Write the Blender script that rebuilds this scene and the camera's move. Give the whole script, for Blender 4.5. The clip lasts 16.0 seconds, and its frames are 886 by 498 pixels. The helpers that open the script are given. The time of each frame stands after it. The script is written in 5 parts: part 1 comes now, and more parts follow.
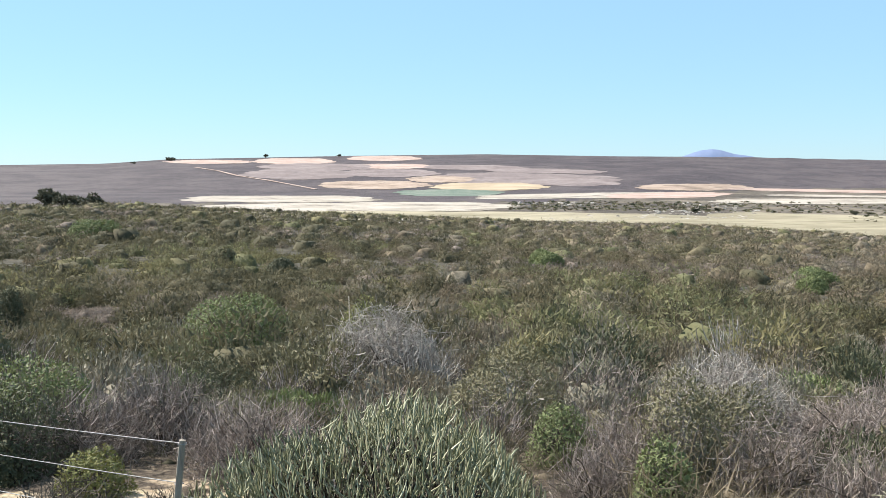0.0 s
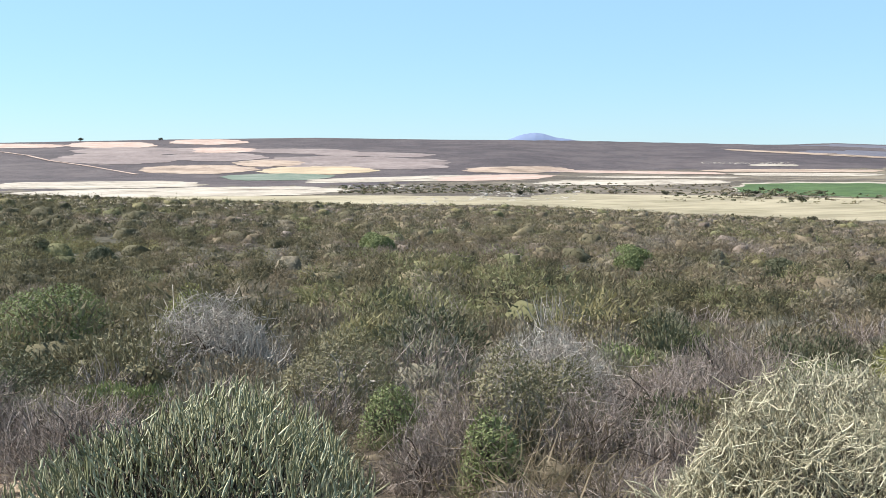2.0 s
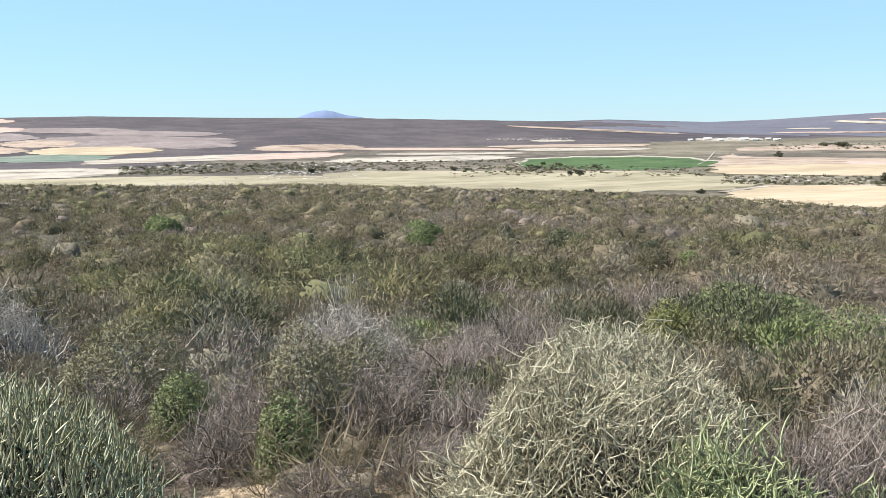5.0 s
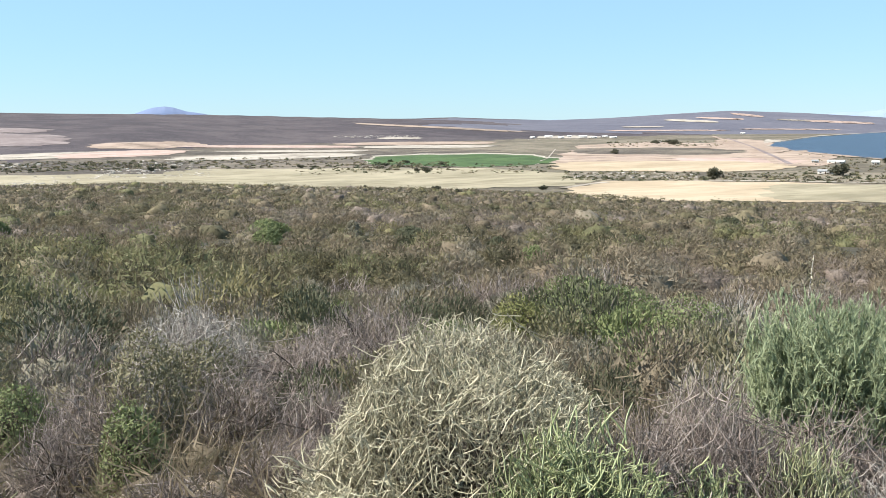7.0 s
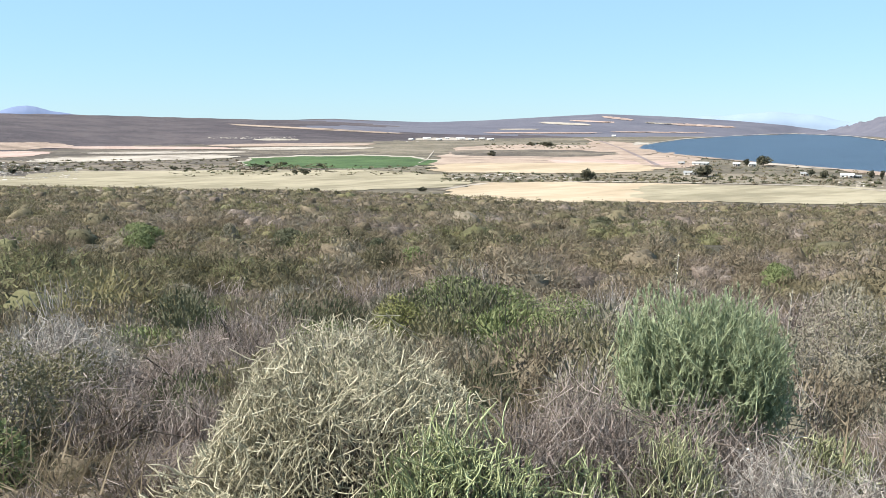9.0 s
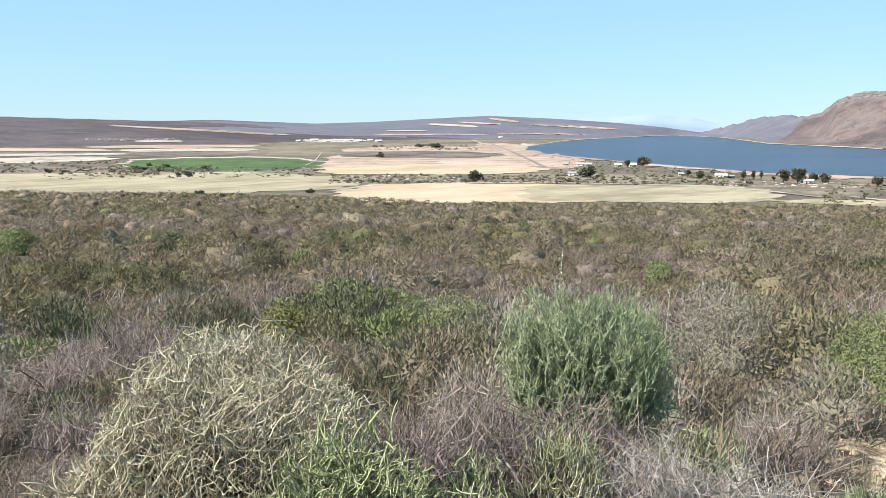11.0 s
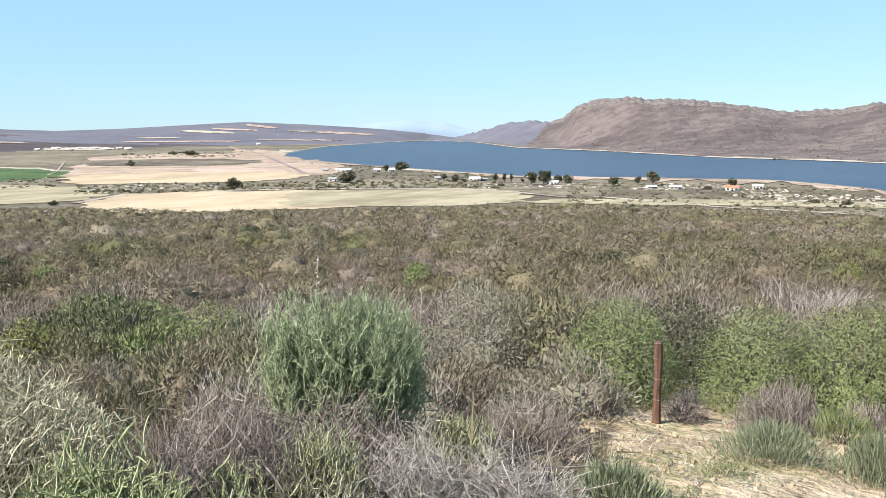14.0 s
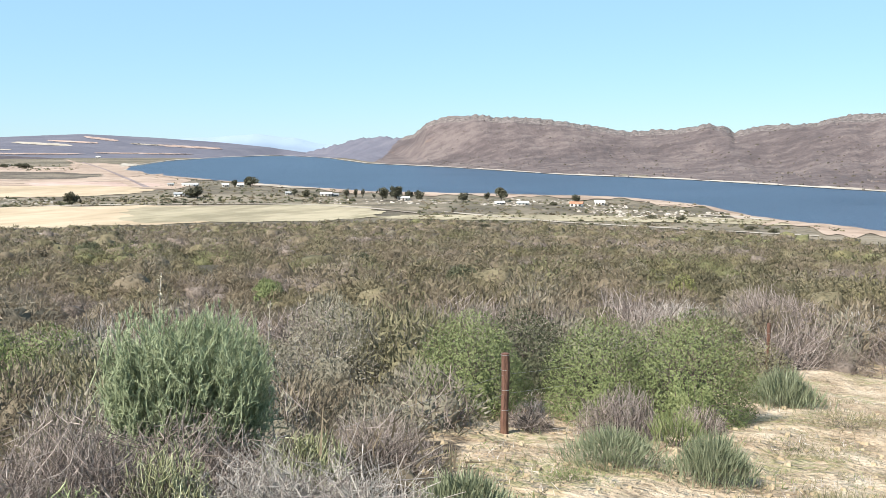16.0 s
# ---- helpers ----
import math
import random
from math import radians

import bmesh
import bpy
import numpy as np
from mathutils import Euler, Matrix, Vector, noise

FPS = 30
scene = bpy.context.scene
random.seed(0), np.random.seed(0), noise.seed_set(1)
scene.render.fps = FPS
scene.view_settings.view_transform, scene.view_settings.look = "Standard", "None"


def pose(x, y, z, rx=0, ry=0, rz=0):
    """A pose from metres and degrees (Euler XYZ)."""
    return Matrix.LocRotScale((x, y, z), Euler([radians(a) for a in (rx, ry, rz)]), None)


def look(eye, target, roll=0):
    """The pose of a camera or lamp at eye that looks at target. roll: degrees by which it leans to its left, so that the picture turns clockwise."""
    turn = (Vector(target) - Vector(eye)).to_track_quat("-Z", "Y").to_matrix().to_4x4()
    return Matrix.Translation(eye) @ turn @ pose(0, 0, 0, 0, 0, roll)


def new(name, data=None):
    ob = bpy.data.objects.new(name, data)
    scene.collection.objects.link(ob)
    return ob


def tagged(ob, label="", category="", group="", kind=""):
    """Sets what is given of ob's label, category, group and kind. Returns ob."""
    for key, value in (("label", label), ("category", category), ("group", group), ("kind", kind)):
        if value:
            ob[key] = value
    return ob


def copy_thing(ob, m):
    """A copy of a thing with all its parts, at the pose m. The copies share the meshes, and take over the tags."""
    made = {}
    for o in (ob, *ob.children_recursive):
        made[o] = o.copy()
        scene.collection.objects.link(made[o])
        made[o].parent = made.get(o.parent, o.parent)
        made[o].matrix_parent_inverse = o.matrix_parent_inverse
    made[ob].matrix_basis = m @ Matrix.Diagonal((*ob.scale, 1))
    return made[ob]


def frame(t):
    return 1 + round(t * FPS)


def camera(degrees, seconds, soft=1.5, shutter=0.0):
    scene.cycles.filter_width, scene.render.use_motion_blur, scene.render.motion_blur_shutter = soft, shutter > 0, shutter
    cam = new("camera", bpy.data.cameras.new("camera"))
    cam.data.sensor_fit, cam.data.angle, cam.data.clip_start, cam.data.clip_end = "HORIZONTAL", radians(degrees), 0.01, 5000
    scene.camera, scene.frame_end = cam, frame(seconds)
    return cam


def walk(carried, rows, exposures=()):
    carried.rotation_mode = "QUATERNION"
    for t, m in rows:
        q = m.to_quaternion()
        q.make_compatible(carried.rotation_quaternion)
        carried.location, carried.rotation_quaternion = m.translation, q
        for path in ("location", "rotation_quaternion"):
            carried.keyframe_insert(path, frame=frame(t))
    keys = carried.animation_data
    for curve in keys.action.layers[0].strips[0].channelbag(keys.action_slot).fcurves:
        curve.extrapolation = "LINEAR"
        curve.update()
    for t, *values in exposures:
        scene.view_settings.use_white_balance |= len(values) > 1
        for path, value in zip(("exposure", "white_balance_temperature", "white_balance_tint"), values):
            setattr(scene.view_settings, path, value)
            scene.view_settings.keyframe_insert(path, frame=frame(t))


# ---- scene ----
cam = camera(50.62, 16.0, soft=0.65)
# seconds, x, y, z from the standing point, yaw, pitch, roll
PATH = """
0.0 -0.000 0.000 0.000 0.070 -4.898 -0.063
0.5 0.008 -0.001 0.001 -2.850 -5.017 -0.118
1.0 0.017 -0.001 -0.003 -5.441 -5.232 -0.191
1.5 0.032 -0.001 -0.009 -7.897 -5.538 -0.372
2.0 0.035 -0.008 -0.008 -10.274 -5.924 -0.239
2.5 0.042 -0.017 -0.009 -12.224 -6.247 -0.652
3.0 0.053 -0.018 -0.011 -14.723 -6.526 -0.953
3.5 0.064 -0.019 -0.012 -16.837 -6.910 -0.941
4.0 0.068 -0.018 -0.014 -18.592 -7.144 -0.881
6.5 0.050 0.009 0.001 -30.020 -7.540 -0.453
7.0 0.049 0.005 0.003 -32.218 -7.608 -0.435
7.5 0.047 -0.004 -0.000 -34.724 -7.498 -0.051
8.0 0.041 -0.010 0.001 -36.096 -7.419 0.027
8.5 0.043 -0.017 -0.001 -37.864 -7.457 -0.063
9.0 0.043 -0.019 -0.003 -39.617 -7.538 -0.134
9.5 0.056 -0.020 -0.005 -42.014 -7.531 -0.149
12.0 0.062 -0.036 0.005 -49.305 -7.573 0.132
12.5 0.055 -0.060 0.003 -51.784 -7.671 0.122
13.0 0.048 -0.099 -0.000 -55.397 -7.625 -0.155
13.5 0.035 -0.118 -0.002 -59.145 -7.478 -0.088
14.0 0.020 -0.129 -0.000 -60.949 -7.144 -0.344
14.5 0.012 -0.140 -0.001 -63.197 -6.833 -0.393
15.0 0.002 -0.145 0.004 -64.558 -6.657 -0.080
15.5 -0.006 -0.158 -0.001 -68.462 -6.402 0.378
16.0 -0.008 -0.166 0.001 -70.053 -6.195 0.331
"""
EYE = 40.0
ROWS = []
for line in PATH.split("\n"):
    if line:
        t, x, y, z, yaw, pitch, roll = map(float, line.split())
        turn = Matrix.Rotation(radians(yaw), 4, "Z") @ Matrix.Rotation(radians(90 + pitch), 4, "X") @ Matrix.Rotation(radians(roll), 4, "Z")
        ROWS.append((t, Matrix.Translation((x, y, EYE + z)) @ turn))
walk(cam, ROWS)

# ---- light ----
SUN_AZ, SUN_EL = -62.0, 46.0
world = bpy.data.worlds.new("world")
scene.world = world
world.use_nodes = True
wn = world.node_tree
sky = wn.nodes.new("ShaderNodeTexSky")
sky.sky_type = "NISHITA"
sky.sun_disc = False
sky.sun_elevation, sky.sun_rotation = radians(SUN_EL), radians(SUN_AZ)
sky.air_density, sky.dust_density, sky.ozone_density = 1.0, 0.0, 3.0
back = wn.nodes["Background"]
back.inputs["Strength"].default_value = 0.0545
tint = wn.nodes.new("ShaderNodeMix")
tint.data_type, tint.blend_type = "RGBA", "MULTIPLY"
tint.inputs["Factor"].default_value = 1.0
for sock in tint.inputs:
    if sock.name == "A" and sock.type == "RGBA":
        wn.links.new(sky.outputs["Color"], sock)
    if sock.name == "B" and sock.type == "RGBA":
        sock.default_value = (0.84, 1.0, 1.12, 1)
haze = wn.nodes.new("ShaderNodeMix")
haze.data_type = "RGBA"
haze.inputs["Factor"].default_value = 0.6
h_in = [s for s in haze.inputs if s.type == "RGBA"]
wn.links.new([s for s in tint.outputs if s.type == "RGBA"][0], h_in[0])
h_in[1].default_value = (3.72, 6.3, 8.3, 1)
wn.links.new([s for s in haze.outputs if s.type == "RGBA"][0], back.inputs["Color"])
sun = new("sun", bpy.data.lights.new("sun", "SUN"))
sun.data.energy, sun.data.angle, sun.data.color = 5.0, radians(0.6), (1.0, 0.95, 0.87)
a, e = radians(SUN_AZ), radians(SUN_EL)
sun.matrix_world = look((math.sin(a) * math.cos(e) * 100, math.cos(a) * math.cos(e) * 100, 100 * math.sin(e)), (0, 0, 0))
scene.view_settings.exposure = 1.28


# ---- materials ----
def mat(name, stops, scale=1.0, rough=0.9, bump=0.0, bump_scale=20.0, fine=6.0, island=0.0, coarse=0.0, translucent=0.0, stretch=(1, 1, 1), deep=0.57, weeds=None):
    """A procedural material: noise at two scales through a ramp of colours, with relief and a random tone per piece."""
    m = bpy.data.materials.new(name)
    m.use_nodes = True
    nt = m.node_tree
    N, L = nt.nodes, nt.links
    p = N["Principled BSDF"]
    p.inputs["Roughness"].default_value = rough
    p.inputs["Specular IOR Level"].default_value = 0.25
    geo = N.new("ShaderNodeNewGeometry")
    mp = N.new("ShaderNodeMapping")
    mp.inputs["Scale"].default_value = stretch
    L.new(geo.outputs["Position"], mp.inputs["Vector"])

    def noise_at(s, detail=4.0):
        n = N.new("ShaderNodeTexNoise")
        n.inputs["Scale"].default_value, n.inputs["Detail"].default_value = s, detail
        L.new(mp.outputs["Vector"], n.inputs["Vector"])
        return n.outputs["Fac"]

    def math_node(op, x, y):
        n = N.new("ShaderNodeMath")
        n.operation = op
        for sock, v in zip(n.inputs, (x, y)):
            if isinstance(v, (int, float)):
                sock.default_value = v
            else:
                L.new(v, sock)
        return n.outputs[0]

    fac = math_node("ADD", math_node("MULTIPLY", noise_at(scale), 0.6), math_node("MULTIPLY", noise_at(scale * fine), 0.4))
    if coarse:
        fac = math_node("ADD", fac, math_node("MULTIPLY", math_node("SUBTRACT", noise_at(scale * 0.13, 2.0), 0.5), coarse))
    if island:
        fac = math_node("ADD", fac, math_node("MULTIPLY", math_node("SUBTRACT", geo.outputs["Random Per Island"], 0.5), island))
    ramp = N.new("ShaderNodeValToRGB")
    el = ramp.color_ramp.elements
    while len(el) < len(stops):
        el.new(0.5)
    for k, (pos, col) in enumerate(stops):
        el[k].position, el[k].color = pos, (col[0] * deep, col[1] * deep, col[2] * deep, 1)
    L.new(fac, ramp.inputs["Fac"])
    colour = ramp.outputs["Color"]
    if weeds:
        # patches of another cover: its colour, how far it spreads, and the size of its patches
        tone, spread, patch_scale = weeds
        cut = N.new("ShaderNodeValToRGB")
        cut.color_ramp.elements[0].position, cut.color_ramp.elements[1].position = 1 - spread, 1 - spread + 0.12
        L.new(math_node("ADD", math_node("MULTIPLY", noise_at(patch_scale, 5.0), 0.7), math_node("MULTIPLY", noise_at(patch_scale * 7, 3.0), 0.3)), cut.inputs["Fac"])
        over = N.new("ShaderNodeMix")
        over.data_type = "RGBA"
        pair = [q for q in over.inputs if q.type == "RGBA"]
        L.new(cut.outputs["Color"], over.inputs["Factor"])
        L.new(colour, pair[0])
        pair[1].default_value = (tone[0] * deep, tone[1] * deep, tone[2] * deep, 1)
        colour = [q for q in over.outputs if q.type == "RGBA"][0]
    L.new(colour, p.inputs["Base Color"])
    if bump:
        b = N.new("ShaderNodeBump")
        b.inputs["Strength"].default_value, b.inputs["Distance"].default_value = bump, 1.0 / bump_scale
        L.new(noise_at(bump_scale), b.inputs["Height"])
        L.new(b.outputs["Normal"], p.inputs["Normal"])
    if translucent:
        tr = N.new("ShaderNodeBsdfTranslucent")
        L.new(ramp.outputs["Color"], tr.inputs["Color"])
        mix = N.new("ShaderNodeMixShader")
        mix.inputs["Fac"].default_value = translucent
        L.new(p.outputs["BSDF"], mix.inputs[1])
        L.new(tr.outputs["BSDF"], mix.inputs[2])
        L.new(mix.outputs["Shader"], N["Material Output"].inputs["Surface"])
    return m


def three(a, b, c, lo=0.32, hi=0.68):
    return [(lo, a), (0.5, b), (hi, c)]


# soil
M_SAND = mat("pale_sand", three((0.36, 0.27, 0.17), (0.52, 0.41, 0.265), (0.62, 0.52, 0.36)), 1.3, 0.95, 0.7, 9, coarse=0.3)
# scrubland soil is kept dark to hold the shade between shrubs
M_SCRUBLAND = mat("scrubland", three((0.055, 0.047, 0.03), (0.085, 0.073, 0.048), (0.13, 0.112, 0.075)), 0.16, 0.95, 0.9, 0.7, coarse=0.3)
M_VALLEY = mat("valley_scrub", three((0.085, 0.069, 0.056), (0.14, 0.115, 0.09), (0.27, 0.222, 0.17), 0.42, 0.64), 0.03, 0.95, 0.5, 0.4, coarse=0.5)
M_SHORE_SCRUB = mat("lakeside_scrub", three((0.125, 0.104, 0.076), (0.205, 0.172, 0.125), (0.31, 0.26, 0.195), 0.40, 0.62), 0.03, 0.95, 0.5, 0.4, coarse=0.5, weeds=((0.15, 0.135, 0.085), 0.46, 0.02))
M_HILL = mat("far_heath", three((0.072, 0.057, 0.064), (0.100, 0.079, 0.086), (0.138, 0.112, 0.114), 0.40, 0.60), 0.012, 0.95, 0.4, 0.2, coarse=0.4)
# heath colour with bluish distance haze mixed into it
M_FARHILL = mat("haze_tinted_far_heath", three((0.135, 0.132, 0.17), (0.165, 0.16, 0.20), (0.21, 0.20, 0.235)), 0.008, 0.95, 0.3, 0.2, coarse=0.5)
M_STUBBLE = mat("white_stubble", three((0.42, 0.365, 0.30), (0.53, 0.465, 0.39), (0.63, 0.56, 0.48), 0.40, 0.60), 0.02, 0.95, 0.2, 1, weeds=((0.19, 0.15, 0.115), 0.46, 0.016))
M_STRAW = mat("straw_field", three((0.46, 0.355, 0.235), (0.56, 0.44, 0.30), (0.64, 0.52, 0.37), 0.40, 0.60), 0.012, 0.95, 0.2, 1, stretch=(0.6, 1.6, 1), weeds=((0.36, 0.29, 0.19), 0.40, 0.01))
M_OLIVE = mat("grey_green_field", three((0.29, 0.25, 0.165), (0.395, 0.34, 0.23), (0.50, 0.435, 0.305), 0.40, 0.60), 0.012, 0.95, 0.2, 1, stretch=(0.6, 1.6, 1), weeds=((0.25, 0.22, 0.13), 0.44, 0.02))
M_CROP = mat("irrigated_crop", three((0.055, 0.098, 0.030), (0.075, 0.130, 0.040), (0.105, 0.168, 0.055), 0.40, 0.60), 0.02, 0.9, 0.3, 1)
M_TAN = mat("tan_fallow", three((0.37, 0.27, 0.205), (0.48, 0.362, 0.282), (0.56, 0.44, 0.355), 0.40, 0.60), 0.015, 0.95, 0.2, 1, weeds=((0.24, 0.18, 0.14), 0.47, 0.02))
M_PINK = mat("pink_fallow", three((0.47, 0.335, 0.275), (0.56, 0.408, 0.345), (0.63, 0.49, 0.425), 0.40, 0.60), 0.02, 0.95, 0.2, 1, weeds=((0.34, 0.25, 0.21), 0.42, 0.012))
M_MAUVE = mat("mauve_fallow", three((0.235, 0.185, 0.18), (0.29, 0.23, 0.22), (0.36, 0.295, 0.28), 0.40, 0.60), 0.015, 0.95, 0.2, 1, weeds=((0.17, 0.135, 0.135), 0.45, 0.012))
M_TEAL = mat("dull_green_field", three((0.14, 0.19, 0.15), (0.19, 0.235, 0.185), (0.26, 0.29, 0.235), 0.40, 0.60), 0.02, 0.95, 0.2, 1)
M_MOUNTAIN = mat("mountain_heath", three((0.108, 0.084, 0.083), (0.16, 0.124, 0.12), (0.225, 0.18, 0.168), 0.38, 0.62), 0.03, 0.95, 0.55, 0.12, coarse=0.45, weeds=((0.33, 0.225, 0.17), 0.37, 0.009))
M_ROCK = mat("grey_rock", three((0.12, 0.10, 0.095), (0.21, 0.175, 0.165), (0.34, 0.29, 0.27), 0.40, 0.60), 0.09, 0.95, 1.0, 0.2)
# distance haze is put into these two flat blues
M_BLUE = mat("haze_blue_mountain", three((0.245, 0.32, 0.52), (0.265, 0.34, 0.54), (0.29, 0.365, 0.565)), 0.01, 1.0)
M_PALEBLUE = mat("haze_pale_range", three((0.34, 0.44, 0.57), (0.355, 0.455, 0.585), (0.37, 0.47, 0.60)), 0.004, 1.0)


def near_ground():
    """Litter darkened as shade under plants, giving way to pale sand, with pebbly relief."""
    m = bpy.data.materials.new("sandy_soil")
    m.use_nodes = True
    N, L = m.node_tree.nodes, m.node_tree.links
    p = N["Principled BSDF"]
    p.inputs["Roughness"].default_value = 0.95
    p.inputs["Specular IOR Level"].default_value = 0.15
    geo = N.new("ShaderNodeNewGeometry")

    def tex(s, d=5.0):
        n = N.new("ShaderNodeTexNoise")
        n.inputs["Scale"].default_value, n.inputs["Detail"].default_value = s, d
        L.new(geo.outputs["Position"], n.inputs["Vector"])
        return n.outputs["Fac"]

    def ramp(src, stops):
        n = N.new("ShaderNodeValToRGB")
        while len(n.color_ramp.elements) < len(stops):
            n.color_ramp.elements.new(0.5)
        for k, (q, c) in enumerate(stops):
            n.color_ramp.elements[k].position, n.color_ramp.elements[k].color = q, (*(c if sum(c) in (0, 3) else [0.58 * h for h in c]), 1)
        L.new(src, n.inputs["Fac"])
        return n.outputs["Color"]

    def calc(op, x, y):
        n = N.new("ShaderNodeMath")
        n.operation = op
        for sock, v in zip(n.inputs, (x, y)):
            if isinstance(v, (int, float)):
                sock.default_value = v
            else:
                L.new(v, sock)
        return n.outputs[0]

    at_ = N.new("ShaderNodeAttribute")
    at_.attribute_name = "sand"
    # dark litter tones deepen the shade under the plants
    litter = ramp(tex(9.0), three((0.05, 0.038, 0.028), (0.105, 0.08, 0.06), (0.20, 0.16, 0.115)))
    sand_c = ramp(calc("ADD", calc("MULTIPLY", tex(1.6), 0.55), calc("MULTIPLY", tex(14.0), 0.45)), [(0.34, (0.22, 0.15, 0.09)), (0.43, (0.45, 0.335, 0.225)), (0.53, (0.60, 0.47, 0.33)), (0.66, (0.76, 0.64, 0.49))])
    moss = ramp(tex(0.9), [(0.50, (0, 0, 0)), (0.60, (1, 1, 1))])
    level = calc("ADD", at_.outputs["Fac"], calc("MULTIPLY", calc("SUBTRACT", tex(2.2), 0.5), 1.6))
    mask = ramp(level, [(0.40, (0, 0, 0)), (0.58, (1, 1, 1))])
    green = N.new("ShaderNodeMix")
    green.data_type = "RGBA"
    ins = [s for s in green.inputs if s.type == "RGBA"]
    mg = calc("MULTIPLY", calc("MULTIPLY", moss, ramp(tex(9.0), [(0.42, (0, 0, 0)), (0.6, (1, 1, 1))])), 0.55)
    L.new(mg, green.inputs["Factor"])
    L.new(sand_c, ins[0])
    ins[1].default_value = (0.13, 0.15, 0.05, 1)
    both = N.new("ShaderNodeMix")
    both.data_type = "RGBA"
    ins2 = [s for s in both.inputs if s.type == "RGBA"]
    L.new(mask, both.inputs["Factor"])
    L.new(litter, ins2[0])
    L.new([s for s in green.outputs if s.type == "RGBA"][0], ins2[1])
    L.new([s for s in both.outputs if s.type == "RGBA"][0], p.inputs["Base Color"])
    bump = N.new("ShaderNodeBump")
    bump.inputs["Strength"].default_value, bump.inputs["Distance"].default_value = 1.0, 0.2
    L.new(calc("ADD", tex(3.0), calc("MULTIPLY", tex(18.0), 0.3)), bump.inputs["Height"])
    L.new(bump.outputs["Normal"], p.inputs["Normal"])
    return m


M_NEAR = near_ground()


# ---- terrain ----
def smooth(x, a, b):
    u = np.clip((np.asarray(x, float) - a) / (b - a), 0, 1)
    return u * u * (3 - 2 * u)


def table(text):
    return np.array([[float(v) for v in pair.split(",")] for pair in text.split()]).T


EDGE = table("-60,-2.1 -25,-2.0 -20,-1.95 -11.5,-2.45 -3,-2.96 7,-3.35 15,-3.4 25,-3.85 31,-4.0 42,-4.45 47,-4.7 54,-4.75 64,-4.6 70,-4.55 77,-4.7 84,-4.8 95,-4.96 120,-5")
FOOT = table("-60,-1.4 4,-1.4 14,-1.38 23,-1.05 30,-1.1 40,-.82 50,-.7 60,-.6 120,-.6")
RIDGE = table("-60,.2 -25,.24 -20,.31 -16.3,.57 -5.7,.79 2.5,.88 10.7,.73 17.5,.67 25,.46 29.7,.33 33,.40 38.7,.17 42.2,.30 45.6,.46 49.2,.68 53.6,.43 56.8,.25 60,-.1 62,-.42 66,-.55 120,-.55")
RIDGE_R = table("-60,3000 15,3000 32,3900 60,4350 120,4400")
NEAR_T = table("5,.474 9.6,.319 14,.266 30,.187 60,.145 120,.1125 250,.092 470,.0825 4000,.0825")
VALLEY = 2.0
NEAR_SHORE = table("51,-1.37 52.8,-1.7 58.3,-2.21 61.7,-2.46 65.4,-2.73 70,-2.81 74,-2.85 80.8,-2.94 85.7,-3.35 88.3,-3.94 90.5,-4.14 95.4,-4.55 110,-5.2 130,-5.5")
FAR_SHORE = table("51,-1.3 53.8,-.88 57,-.66 60.3,-.55 63,-.68 65.4,-1.01 70.6,-1.23 77.4,-1.62 84.1,-1.81 90.4,-2.10 95.3,-2.31 110,-2.6 130,-2.6")


def at(tab, az):
    return np.interp(az, tab[0], tab[1])


def shore(tab, az):
    return EYE / np.tan(np.radians(-at(tab, az)))


def height(r, az):
    """Height of the ground r metres from the standing point, towards az degrees (clockwise from +y)."""
    r, az = np.broadcast_arrays(np.asarray(r, float), np.asarray(az, float))
    az = np.where(az > 180, az - 360, az)
    out = smooth(np.abs(az - 35), 95, 140)
    te = np.tan(np.radians(-at(EDGE, az)))
    slope = np.exp(np.interp(np.log(np.maximum(r, 5)), np.log(NEAR_T[0]), np.log(NEAR_T[1])))
    slope = slope + (te - 0.0825) * smooth(np.log(np.maximum(r, 1)), math.log(16), math.log(250))
    drop = np.where(r < 14, 1.62 + 0.15 * r, slope * r)
    hill = EYE - drop
    # crest on the one side, with lower ground behind it
    crest = smooth(-az, 4, 16)
    behind = smooth(r, 420, 700) * crest
    hill = hill * (1 - behind) + VALLEY * behind
    rf = (EYE - VALLEY) / np.tan(np.radians(-at(FOOT, az)))
    rr = at(RIDGE_R, az)
    zr = EYE + rr * np.tan(np.radians(at(RIDGE, az)))
    u = np.clip((r - rf) / np.maximum(rr - rf, 50), 0, 1.25)
    rise = np.where(u < 1, u ** 1.15 * (1.35 - 0.35 * u), 1 - 0.6 * (u - 1))
    floor = VALLEY + (zr - VALLEY) * rise
    z = np.where(hill > floor, hill, floor)
    k = 2.5
    z = np.where(np.abs(hill - floor) < k, np.maximum(hill, floor) + (k - np.abs(hill - floor)) ** 2 / (4 * k) * 0.6, z)
    # the lake's bed
    inside = smooth(az, 50.5, 52.0) * smooth(r - shore(NEAR_SHORE, az), -14, 14) * smooth(shore(FAR_SHORE, az) - r, -16, 16)
    near_lake = smooth(az, 44, 52) * smooth(r - shore(NEAR_SHORE, az), -260, -10) * smooth(shore(FAR_SHORE, az) + 260 - r, 0, 250)
    z = z * (1 - near_lake) + np.minimum(z, np.maximum(z * 0.0 + 0.4, np.where(r > shore(FAR_SHORE, az), 0.5 + (r - shore(FAR_SHORE, az)) * 0.01, 0.4))) * near_lake
    z = z * (1 - inside) - 1.5 * inside
    flat = EYE - 1.62 - 0.02 * r * smooth(r, 2, 40)
    return z * (1 - out) + np.maximum(flat, 5) * out


